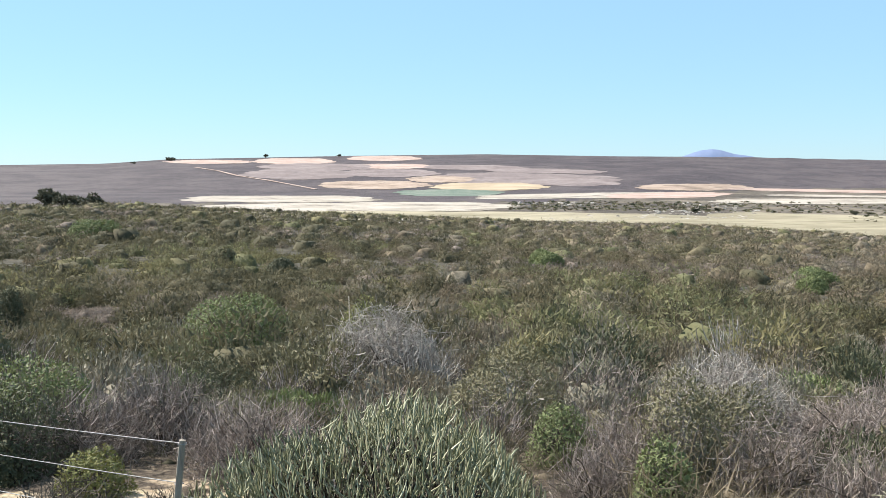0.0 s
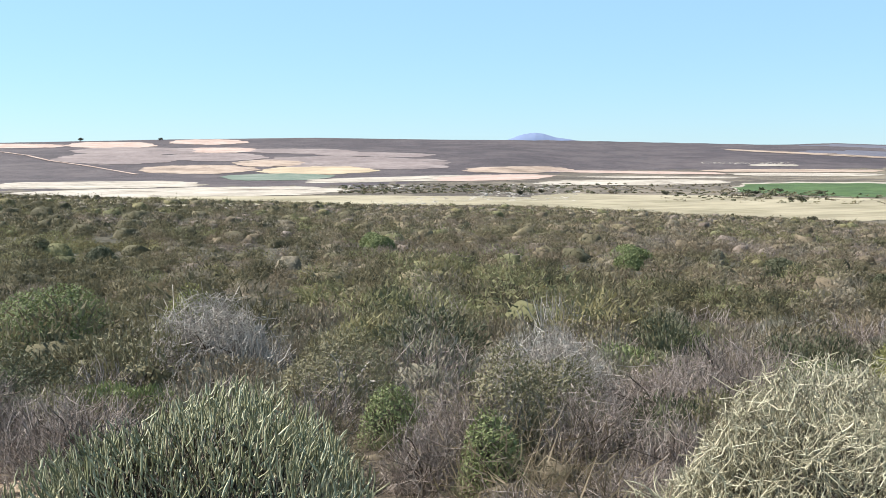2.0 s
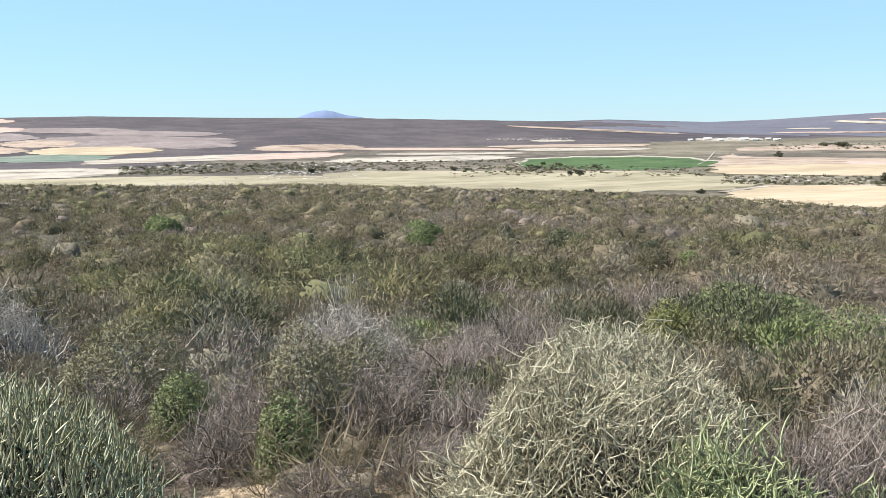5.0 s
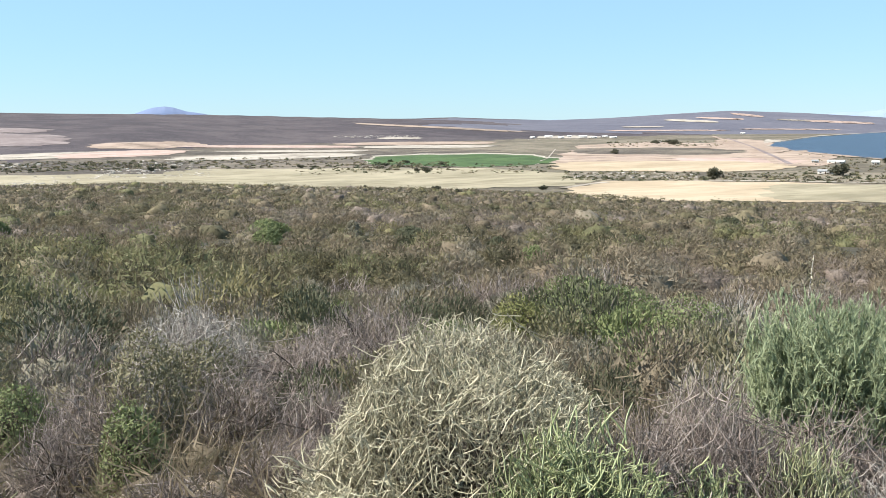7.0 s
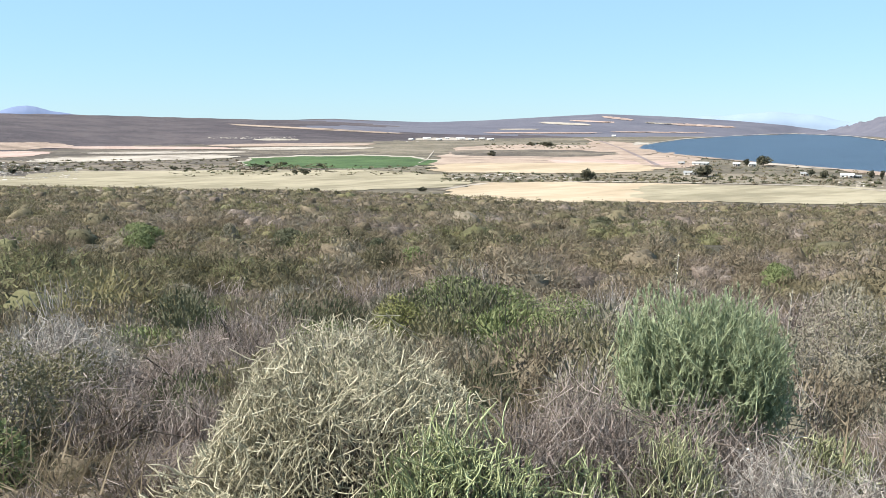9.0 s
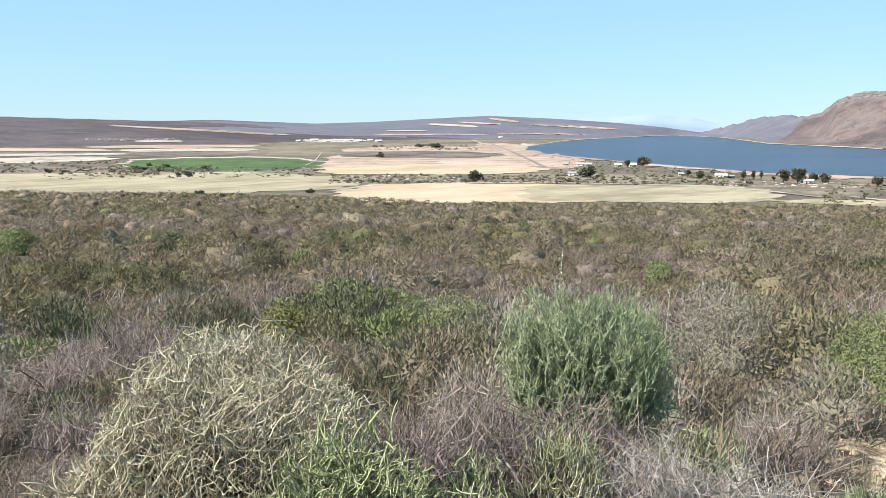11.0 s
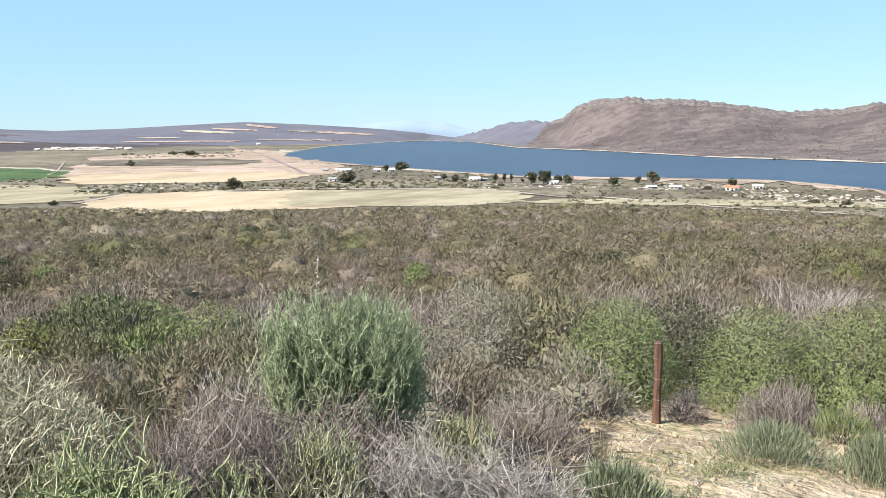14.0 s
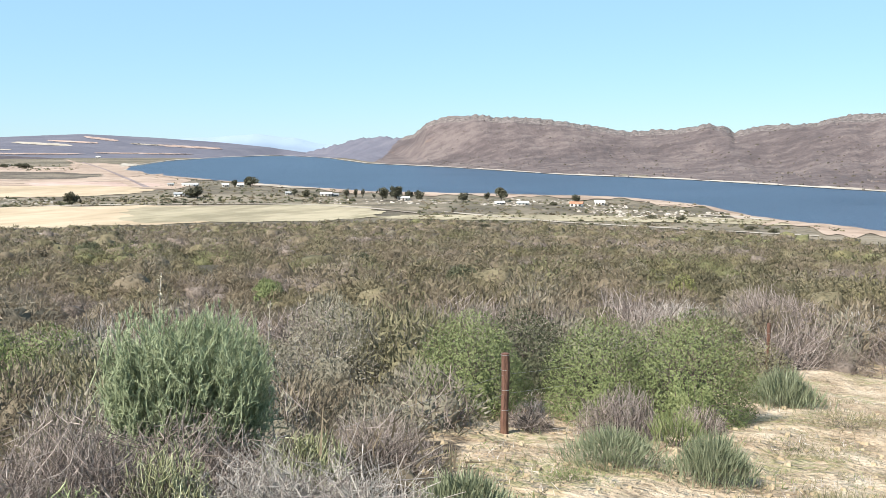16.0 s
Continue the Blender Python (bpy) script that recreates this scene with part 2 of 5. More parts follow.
def ground_noise(x, y):
    r = np.hypot(x, y)
    a = np.sin(x * 0.9 + 1.3 * np.sin(y * 0.7)) * np.sin(y * 1.1 + np.sin(x * 0.5))
    b = np.sin(x * 2.7 + y * 1.9) * np.sin(y * 3.1 - x * 1.3)
    c = np.sin(x * 7.1 + 2 * np.sin(y * 3.3)) * np.sin(y * 6.3 + 1.7 * np.sin(x * 4.1))
    return (0.05 * a + 0.025 * b + 0.014 * c) * np.clip(r / 6, 0, 1) * np.clip(60 / np.maximum(r, 1), 0, 1)


def ground_z(x, y):
    return height(np.hypot(x, y), np.degrees(np.arctan2(x, y))) + ground_noise(x, y)


RINGS = np.concatenate([[0.002], np.linspace(0.2, 20, 130), np.geomspace(20.4, 4900, 190)])


SIGHT_R = np.geomspace(120, 4600, 1200)
SIGHT = height(SIGHT_R[None, :], np.arange(-40, 120, 0.25)[:, None])
SIGHT = np.maximum.accumulate(np.degrees(np.arctan2(SIGHT - EYE, SIGHT_R[None, :])), axis=1) + SIGHT_R[None, :] * 1e-9


def reach(az, el):
    """Distance at which the line of sight az, el from the standing point meets the ground."""
    k = int(np.clip(round((az + 40) / 0.25), 0, len(SIGHT) - 1))
    return float(np.interp(el, SIGHT[k], SIGHT_R))


def mesh_object(name, verts, faces, mats, index=None, smooth_shade=False, parent=None):
    me = bpy.data.meshes.new(name)
    if isinstance(faces, np.ndarray):
        n, k = faces.shape
        me.vertices.add(len(verts))
        me.vertices.foreach_set("co", np.asarray(verts, np.float32).ravel())
        me.loops.add(n * k)
        me.loops.foreach_set("vertex_index", faces.astype(np.int32).ravel())
        me.polygons.add(n)
        me.polygons.foreach_set("loop_start", np.arange(0, n * k, k, dtype=np.int32))
        me.update(calc_edges=True)
    else:
        me.from_pydata([tuple(v) for v in verts], [], faces)
    for m in (mats if isinstance(mats, (list, tuple)) else [mats]):
        me.materials.append(m)
    if index is not None:
        me.polygons.foreach_set("material_index", np.asarray(index, np.int32))
    if smooth_shade:
        me.polygons.foreach_set("use_smooth", np.ones(len(me.polygons), bool))
    me.update()
    ob = new(name, me)
    if parent is not None:
        ob.parent = parent
    return ob


def grid_faces(n, m, wrap=False):
    i, j = np.meshgrid(np.arange(n - 1), np.arange(m if wrap else m - 1), indexing="ij")
    j2 = (j + 1) % m
    return np.stack([i * m + j, (i + 1) * m + j, (i + 1) * m + j2, i * m + j2], -1).reshape(-1, 4)


AZS = np.concatenate([np.arange(-45, 115, 0.4), np.arange(115, 315, 4.0)])
rg, ag = np.meshgrid(RINGS, AZS, indexing="ij")
xg, yg = rg * np.sin(np.radians(ag)), rg * np.cos(np.radians(ag))
zg = height(rg, ag) + ground_noise(xg, yg)
gv = np.stack([xg, yg, zg], -1).reshape(-1, 3)
gf = grid_faces(len(RINGS), len(AZS), wrap=True)
mid = gv[gf].mean(1)
fr, fa = np.hypot(mid[:, 0], mid[:, 1]), np.degrees(np.arctan2(mid[:, 0], mid[:, 1]))
HEATH = table("-60,-1.95 6,-1.95 12,-1.45 18,-1.2 23,-1.08 30,-1.1 40,-.85 50,-.7 60,-.6 120,-.6")
rf_face = (EYE - VALLEY) / np.tan(np.radians(-at(HEATH, fa)))
re_face = (EYE - VALLEY) / np.tan(np.radians(-at(EDGE, fa)))
wob = 14 * np.sin(fa * 2.1) + 9 * np.sin(fa * 5.3 + 1)
gi = np.zeros(len(gf), int)
gi[fr > 60] = 2
gi[fr > np.where(fa < -3, np.minimum(re_face, 680), re_face) + wob] = 3
gi[(gi == 3) & (fa > 34 + 2 * np.sin(fr * 0.02))] = 6
gi[fr > rf_face - 60 + 3 * wob] = 4
# far hills take the heath that has haze in its colour
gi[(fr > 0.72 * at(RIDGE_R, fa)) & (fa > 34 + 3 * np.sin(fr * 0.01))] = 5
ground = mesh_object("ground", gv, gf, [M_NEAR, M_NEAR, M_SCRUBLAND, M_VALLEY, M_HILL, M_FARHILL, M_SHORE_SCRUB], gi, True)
vr, va = rg.ravel(), ag.ravel()
sandy = smooth(va, 67.5, 75.5) * (1 - smooth(va, 120, 150)) * (1 - smooth(vr, 11.0 + 9 * smooth(va, 84, 97), 15.5 + 13 * smooth(va, 84, 97))) * smooth(vr, 0.5, 3)
sandy = np.maximum(sandy, 0.72 * smooth(va, -34, -30) * (1 - smooth(va, -13, -8)) * smooth(vr, 6.0, 7.4) * (1 - smooth(vr, 8.4, 10.5)))
sandy = np.maximum(sandy, 0.9 * smooth(va, 6, 11) * (1 - smooth(va, 22, 30)) * smooth(vr, 4.2, 5.4) * (1 - smooth(vr, 6.4, 8.2)))
attr = ground.data.attributes.new("sand", "FLOAT", "POINT")
attr.data.foreach_set("value", sandy.astype(np.float32))
tagged(ground, "sandy scrub hillside falling to a broad farmed valley", "ground", kind="structure")


# ---- fields ----
def drape(name, outline, material, label, lift=1.0):
    """A sheet laid on the ground; outline(u, v) gives az and el for u round the field and v from its middle to its rim."""
    nu, nv = 72, 7
    vs = []
    for i in range(nv):
        for j in range(nu):
            az, el = outline(2 * math.pi * j / nu, (i + 0.02) / (nv - 1 + 0.02))
            r = reach(az, el)
            s, c = math.sin(radians(az)), math.cos(radians(az))
            vs.append((r * s, r * c, float(height(r, az)) + 0.1 + r * 0.00016 * lift))
    ob = mesh_object(name, vs, grid_faces(nv, nu, wrap=True), material, None, True)
    return tagged(ob, label, "field", kind="structure")


LAYER = []


def round_field(name, az, el, wide, tall, material, label, tilt=0.0, power=2.0, rag=0.045):
    """An irrigated round field seen edge-on; power above 2 squares it off."""
    def outline(u, v):
        c, s = math.cos(u), math.sin(u)
        k = (abs(c) ** power + abs(s) ** power) ** (-1 / power)
        k *= 1 + rag * math.sin(5 * u + az) + rag * 0.8 * math.sin(11 * u + el * 9) + rag * 0.6 * math.sin(23 * u + az * 3)
        return az + wide * k * c * v, el + tall * k * s * v + tilt * k * c * v
    LAYER.append(1)
    return drape(name, outline, material, label, 1 + 0.03 * len(LAYER))


round_field("field", -9.78, -1.82, 5.69, 0.204, M_STUBBLE, "pale stubble field in the valley", -0.037, 3)
round_field("field", -5.03, -2.33, 9.18, 0.275, M_STUBBLE, "pale stubble strip in the valley", 0.026, 4)
round_field("field", 1.52, -2.90, 15.19, 0.276, M_OLIVE, "grey-green pasture strip along the scrub edge", -0.130, 5)
round_field("field", -14.03, 0.41, 2.53, 0.116, M_PINK, "pinkish fallow round field on the ridge", 0.002, 2)
round_field("field", -9.07, 0.45, 2.45, 0.186, M_PINK, "pink ploughed round field on the ridge", 0.000, 2)
round_field("field", -3.64, 0.62, 2.26, 0.154, M_PINK, "pinkish ploughed round field on the ridge", -0.001, 2)
round_field("field", -3.30, 0.14, 2.74, 0.154, M_PINK, "pink and tan round field on the hillside", -0.003, 2)
round_field("field", -7.73, 0.11, 3.38, 0.204, M_MAUVE, "mauve fallow round field on the hillside", -0.003, 2.5)
round_field("field", 1.86, 0.06, 3.09, 0.154, M_MAUVE, "mauve fallow strip on the hillside", -0.038, 2.5)
round_field("field", -8.75, -0.33, 3.43, 0.323, M_MAUVE, "mauve fallow round field on the hillside", -0.007, 2)
round_field("field", -3.30, -0.27, 3.02, 0.240, M_MAUVE, "mauve fallow round field on the hillside", -0.004, 2)
round_field("field", 5.97, -0.15, 3.74, 0.137, M_MAUVE, "mauve fallow strip on the hillside", -0.071, 2.5)
round_field("field", 4.95, -0.66, 5.80, 0.377, M_MAUVE, "broad mauve fallow field on the hillside", -0.103, 2.5)
round_field("field", -0.20, -0.65, 2.07, 0.206, M_TAN, "tan fallow wedge on the hillside", -0.002, 2)
round_field("field", -4.27, -0.99, 3.39, 0.257, M_TAN, "tan round field with a clean rim", -0.008, 2)
round_field("field", 2.73, -1.10, 3.54, 0.241, M_STRAW, "straw-coloured round field with a clean rim", -0.001, 2)
round_field("field", 0.31, -1.48, 3.27, 0.207, M_TEAL, "dull green round field", -0.003, 2.2)
round_field("field", 8.36, -1.64, 6.39, 0.153, M_STUBBLE, "white stubble strip along the valley", 0.121, 3)
round_field("field", 14.80, -1.11, 3.25, 0.200, M_TAN, "tan round field at the hill foot", 0.013, 2)
round_field("field", 13.35, -1.60, 3.59, 0.17, M_PINK, "pinkish fallow ground in the valley", 0.086, 2.5)
round_field("field", 21.6, -1.88, 5.6, 0.15, M_STUBBLE, "white stubble strip in the valley", 0.05, 3)
round_field("field", 23.4, -1.57, 4.6, 0.06, M_STUBBLE, "thin white stubble strip in the valley", -0.02, 3)
round_field("field", 31.3, -1.38, 4.0, 0.085, M_STUBBLE, "thin pale stubble strip beyond the green field", 0.0, 3)
round_field("field", 30.62, -1.17, 4.86, 0.09, M_TAN, "tan fallow strip in the valley", 0.008, 2.5)
round_field("field", 21.94, -1.28, 5.11, 0.075, M_PINK, "pinkish stubble strip in the valley", -0.073, 3)
round_field("field", 27.6, -3.27, 13.2, 0.62, M_OLIVE, "large grey-green pasture field", -0.151, 3)
round_field("field", 33.53, -2.20, 6.25, 0.414, M_STUBBLE, "pale sandy track rim round the green field", -0.036, 2)
round_field("field", 33.53, -2.23, 6.06, 0.378, M_CROP, "bright green irrigated round field", -0.033, 2)
round_field("field", 47.02, -2.03, 7.74, 0.849, M_TAN, "broad tan fallow field", 0.017, 2.6)
round_field("field", 44.98, -1.72, 5.10, 0.204, M_VALLEY, "scrubby grey-brown strip across the fallow field", -0.032, 2.5)
round_field("field", 49.72, -2.25, 3.67, 0.135, M_PINK, "pinkish sandy strip on the fallow field", -0.050, 2.5)
round_field("field", 45.67, -2.61, 6.79, 0.307, M_STRAW, "straw strip on the fallow field", 0.016, 3)
round_field("field", 48.41, -4.06, 8.22, 0.578, M_STRAW, "straw-coloured harvested field with a clear edge", 0.001, 4)
round_field("field", 58.6, -4.02, 7.4, 0.50, M_OLIVE, "pale olive pasture beside the straw field", 0.047, 4)
round_field("field", 32.00, -0.23, 5.04, 0.051, M_TAN, "tan strip along the far hillside", -0.283, 3)
round_field("field", 29.64, -0.86, 1.33, 0.054, M_STUBBLE, "white clearing on the far hillside", -0.007, 3)
round_field("field", 39.84, -0.86, 1.89, 0.085, M_STUBBLE, "white sand clearing on the far plain", -0.004, 3)
round_field("field", 47.0, 0.05, 1.5, 0.06, M_STUBBLE, "white sand clearing on the far hill", -0.072, 3)
round_field("field", 54.89, -0.07, 1.91, 0.055, M_PINK, "pale strip on the far hill", -0.102, 3)
round_field("field", 50.1, 0.36, 0.9, 0.055, M_PINK, "pale clearing under the hill top", -0.104, 3)
round_field("field", 45.6, -0.50, 3.4, 0.035, M_PINK, "pale strip on the far plain", -0.008, 3)
round_field("field", 52.4, -0.47, 2.6, 0.03, M_PINK, "thin pale strip on the far plain", -0.03, 3)
round_field("field", 48.6, 0.18, 1.3, 0.04, M_PINK, "pale clearing on the far hill's flank", -0.06, 3)
round_field("field", 44.2, -0.28, 1.2, 0.03, M_STUBBLE, "small pale clearing on the far hillside", 0.0, 3)
round_field("field", 52.6, 0.05, 0.9, 0.03, M_STUBBLE, "small pale clearing on the far hill's flank", -0.05, 3)
round_field("field", 50.53, -1.38, 2.05, 0.302, M_TAN, "tan sandy flat beside the lake", -0.197, 2.5)
round_field("field", 52.08, -1.31, 1.05, 0.233, M_STUBBLE, "pale sandy beach at the end of the lake", -0.097, 2.5)
round_field("field", 80.19, -4.24, 13.85, 0.170, M_OLIVE, "olive pasture strip near the lake", 0.052, 4)


# ---- lake ----
M_WATER = bpy.data.materials.new("lake_water")
M_WATER.use_nodes = True
wnt = M_WATER.node_tree
wp = wnt.nodes["Principled BSDF"]
wp.inputs["Base Color"].default_value = (0.045, 0.115, 0.22, 1)
wp.inputs["Roughness"].default_value = 0.35
wp.inputs["IOR"].default_value = 1.33
wco = wnt.nodes.new("ShaderNodeNewGeometry")
wno = wnt.nodes.new("ShaderNodeTexNoise")
wno.inputs["Scale"].default_value, wno.inputs["Detail"].default_value = 0.35, 6
wbu = wnt.nodes.new("ShaderNodeBump")
wbu.inputs["Strength"].default_value, wbu.inputs["Distance"].default_value = 1.0, 1.2
wnt.links.new(wco.outputs["Position"], wno.inputs["Vector"])
wnt.links.new(wno.outputs["Fac"], wbu.inputs["Height"])
wnt.links.new(wbu.outputs["Normal"], wp.inputs["Normal"])
wn2 = wnt.nodes.new("ShaderNodeTexNoise")
wn2.inputs["Scale"].default_value, wn2.inputs["Detail"].default_value = 0.006, 5
wra = wnt.nodes.new("ShaderNodeValToRGB")
wra.color_ramp.elements[0].position, wra.color_ramp.elements[0].color = 0.35, (0.021, 0.033, 0.058, 1)
wra.color_ramp.elements[1].position, wra.color_ramp.elements[1].color = 0.65, (0.031, 0.047, 0.079, 1)
wnt.links.new(wco.outputs["Position"], wn2.inputs["Vector"])
wnt.links.new(wn2.outputs["Fac"], wra.inputs["Fac"])
wnt.links.new(wra.outputs["Color"], wp.inputs["Base Color"])
laz = np.arange(50.6, 128, 0.4)
lt = np.linspace(0, 1, 24)
near_r, far_r = shore(NEAR_SHORE, laz), shore(FAR_SHORE, laz)
lr = near_r[None] + (far_r - near_r)[None] * lt[:, None]
lv = np.stack([lr * np.sin(np.radians(laz)), lr * np.cos(np.radians(laz)), 0 * lr], -1).reshape(-1, 3)
lake = mesh_object("lake", lv, grid_faces(len(lt), len(laz)), M_WATER)
tagged(lake, "long calm blue lake between pale sandy shores", "lake", kind="structure")


def shore_strip(name, tab, width, material, label, side):
    rows_ = []
    az = np.arange(51.2, 127, 0.25)
    w = width * (1 + 0.45 * np.sin(az * 1.3) + 0.25 * np.sin(az * 4.1))
    base = shore(tab, az)
    for k in (0.15, 0.0, -0.5, -1.0):
        r = base - side * k * w * -1
        rows_.append(np.stack([r * np.sin(np.radians(az)), r * np.cos(np.radians(az)), np.maximum(height(r, az), 0) + 0.12 + r * 0.0004], -1))
    ob = mesh_object(name, np.concatenate(rows_), grid_faces(4, len(az)), material, None, True)
    return tagged(ob, label, "beach", kind="structure")


shore_strip("beach", FAR_SHORE, 22, M_STUBBLE, "thin white beach below the rocky mountain", -1)
shore_strip("beach", NEAR_SHORE, 44, M_TAN, "tan reed and sand beach beside the lake", 1)


# ---- mountains ----
SKY_EL = table("60,-.5 61.7,-.33 63.7,.17 65.1,.56 67.6,.6 68.3,.8 69,1.44 70,1.82 71.6,1.95 73.5,1.85 74.5,1.9 77,1.6 79.4,1.27 80.5,1.1 82,.97 84,1.17 85.6,1.43 86.9,1.27 87.2,.98 88.1,1.27 91.1,1.42 92.9,1.88 93.7,2.03 95.1,2.02 98,1.8 104,2.2 112,1.6 128,1.2")
SKY_R = table("60,4300 65,3900 67.6,3300 69,2700 74,2500 82,2400 90,2150 96,2000 128,2000")


def mountain():
    az = np.arange(60, 128, 0.1)
    us = np.linspace(0, 1.3, 70)
    base, top = shore(FAR_SHORE, az) + 6, at(SKY_R, az)
    soft_el = np.mean([at(SKY_EL, az + o) for o in np.linspace(-3, 3, 13)], axis=0)
    vs = []
    crag = np.array([noise.fractal((x * 2.2, 3.1, 0.0), 0.8, 2.2, 4) for x in az]) * 0.11 + np.array([max(0.0, noise.noise((x * 1.1, 4.4, 0.0)) + 0.25) * abs(noise.cell((x * 3.7, 2.0, 0.0))) for x in az]) * 0.16 + np.array([abs(noise.noise((x * 6.3, 9.2, 0.0))) for x in az]) * 0.09
    for u in us:
        r = base + (top - base) * u
        k = float(smooth(u, 0.45, 0.95))
        el = at(SKY_EL, az) * k + soft_el * (1 - k)
        zt = EYE + top * np.tan(np.radians(el - 0.04))
        prof = 0.30 * u + 0.70 * smooth(u, 0.25, 1.0) ** 1.25 if u < 1 else 1 - 0.5 * (u - 1)
        z = 0.5 + (zt - 0.5) * prof + top * np.tan(np.radians(crag)) * float(smooth(u, 0.72, 1.0))
        rough = np.array([noise.fractal((x * 0.55, u * 5.0, 1.7), 0.8, 2.1, 5) for x in az])
        rib = np.array([noise.fractal((x * 0.35 + u * 0.8, u * 1.2, 7.7), 0.9, 2.3, 4) for x in az])
        z = z + (rough * 3.5 + rib * 7.0) * np.clip(u * 3, 0, 1) * np.clip((1.0 - u) * 6, 0.1, 1)
        vs.append(np.stack([r * np.sin(np.radians(az)), r * np.cos(np.radians(az)), z], -1))
    v = np.concatenate(vs)
    f = grid_faces(len(us), len(az))
    # the range's low far end gets the haze-tinted heath colour
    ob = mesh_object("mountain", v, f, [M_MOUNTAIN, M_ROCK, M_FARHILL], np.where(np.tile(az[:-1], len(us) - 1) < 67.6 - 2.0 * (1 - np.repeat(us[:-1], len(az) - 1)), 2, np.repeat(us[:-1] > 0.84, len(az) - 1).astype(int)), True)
    tagged(ob, "brown heath mountain with grey rocky crest above the lake", "mountain", kind="structure")


mountain()


def far_range(name, az0, az1, r, top, material, label):
    az = np.linspace(az0, az1, 160)
    el = np.array([top(x) for x in az])
    vs = []
    for k in (0.0, 0.5, 1.0, 0.4):
        d = r + (0 if k != 0.4 else 120) - 40 * (1 - k)
        z = EYE - 60 + (60 + d * np.tan(np.radians(el))) * k
        vs.append(np.stack([d * np.sin(np.radians(az)), d * np.cos(np.radians(az)), z], -1))
    ob = mesh_object(name, np.concatenate(vs), grid_faces(4, 160), material, None, True)
    return tagged(ob, label, "mountain", kind="structure")


# peak and range carry their haze in the material colour
PEAK = table("13.2,.3 14.4,.78 14.9,.95 15.2,1.05 15.9,1.13 16.4,1.06 17.1,.84 18.1,.7 19.5,.3")
far_range("distant_peak", 13.2, 19.5, 4750, lambda x: float(at(PEAK, x)) + 0.003 * math.sin(x * 9), M_BLUE, "flat-topped mountain beyond the ridge, coloured blue for haze")
RANGE = table("34,.1 40,.2 46,.3 52,.36 55,.45 57,.56 58.7,.72 61,.52 63,.1 66,.0")
far_range("distant_range", 34, 66, 4850, lambda x: float(at(RANGE, x)) + 0.02 * math.sin(x * 3.1), M_PALEBLUE, "far range, coloured pale blue for haze")


def mountain_rocks():
    """Boulders and dark bushes strewn over the mountain's flank and crest."""
    vs, fs, ix = [], [], []
    rng = np.random.default_rng(3)
    me = bpy.data.objects["mountain"].data
    co = np.empty(len(me.vertices) * 3, np.float32)
    me.vertices.foreach_get("co", co)
    co = co.reshape(-1, 3)
    rows_n = 70
    cols = len(co) // rows_n
    k = 6
    th = np.arange(k) * 2 * math.pi / k
    for i in range(900):
        u = rng.random() ** 0.85 * 0.97
        row, col = min(int(u * 53), 53), rng.integers(90, 380)
        p = co[row * cols + col]
        bush = rng.random() < 0.45
        s = rng.uniform(0.8, 2.4) if bush else rng.uniform(0.8, 2.4) * (1 + 1.2 * (u > 0.8) * rng.random() ** 3)
        j = rng.uniform(0.7, 1.3, k)
        h = s * rng.uniform(0.5, 0.9)
        lo = np.stack([np.cos(th) * j * s * 1.3, np.sin(th) * j * s, 0 * th - 1.0], -1)
        hi = np.stack([np.cos(th) * j * s * 0.8, np.sin(th) * j * s * 0.65, h * rng.uniform(0.7, 1.2, k)], -1)
        o = i * 2 * k
        vs.append(np.concatenate([lo, hi]) + p)
        fs += [(o + a_, o + (a_ + 1) % k, o + k + (a_ + 1) % k, o + k + a_) for a_ in range(k)] + [tuple(o + k + a_ for a_ in range(k))]
        ix += [0 if bush else 1] * (k + 1)
    ob = mesh_object("mountain_boulders", np.concatenate(vs), fs, [M_DARKHEATH, M_ROCKPALE], ix)
    tagged(ob, "grey boulders and dark bushes over the mountainside", "boulders", kind="stuff")


M_DARKHEATH = mat("dark_heath_bush", three((0.075, 0.065, 0.05), (0.11, 0.095, 0.075), (0.15, 0.13, 0.10)), 0.3, 0.95)
M_ROCKPALE = mat("weathered_boulder", three((0.13, 0.105, 0.098), (0.19, 0.157, 0.147), (0.27, 0.228, 0.212)), 0.3, 0.95, island=0.5)
mountain_rocks()


# ---- plants ----
RNG = np.random.default_rng(7)
LEAF = dict(translucent=0.18, island=0.22, rough=0.75)
M_OLIVE_LEAF = mat("olive_leaf", three((0.155, 0.14, 0.075), (0.265, 0.24, 0.138), (0.39, 0.355, 0.22), 0.25, 0.75), 3, **LEAF)
M_GREEN_LEAF = mat("green_leaf", three((0.125, 0.158, 0.062), (0.235, 0.275, 0.113), (0.375, 0.41, 0.195), 0.25, 0.75), 3, **LEAF)
M_DARK_LEAF = mat("dark_leaf", three((0.075, 0.082, 0.045), (0.135, 0.142, 0.08), (0.21, 0.215, 0.13), 0.25, 0.75), 3, **LEAF)
M_YELLOW_LEAF = mat("yellow_green_leaf", three((0.15, 0.155, 0.05), (0.27, 0.27, 0.095), (0.38, 0.375, 0.16), 0.25, 0.75), 3, **LEAF)
M_GREY_LEAF = mat("grey_leaf", three((0.19, 0.17, 0.125), (0.315, 0.285, 0.21), (0.45, 0.415, 0.32), 0.25, 0.75), 3, **LEAF)
M_BROWN_LEAF = mat("brown_leaf", three((0.17, 0.138, 0.095), (0.29, 0.24, 0.168), (0.41, 0.345, 0.25), 0.25, 0.75), 3, **LEAF)
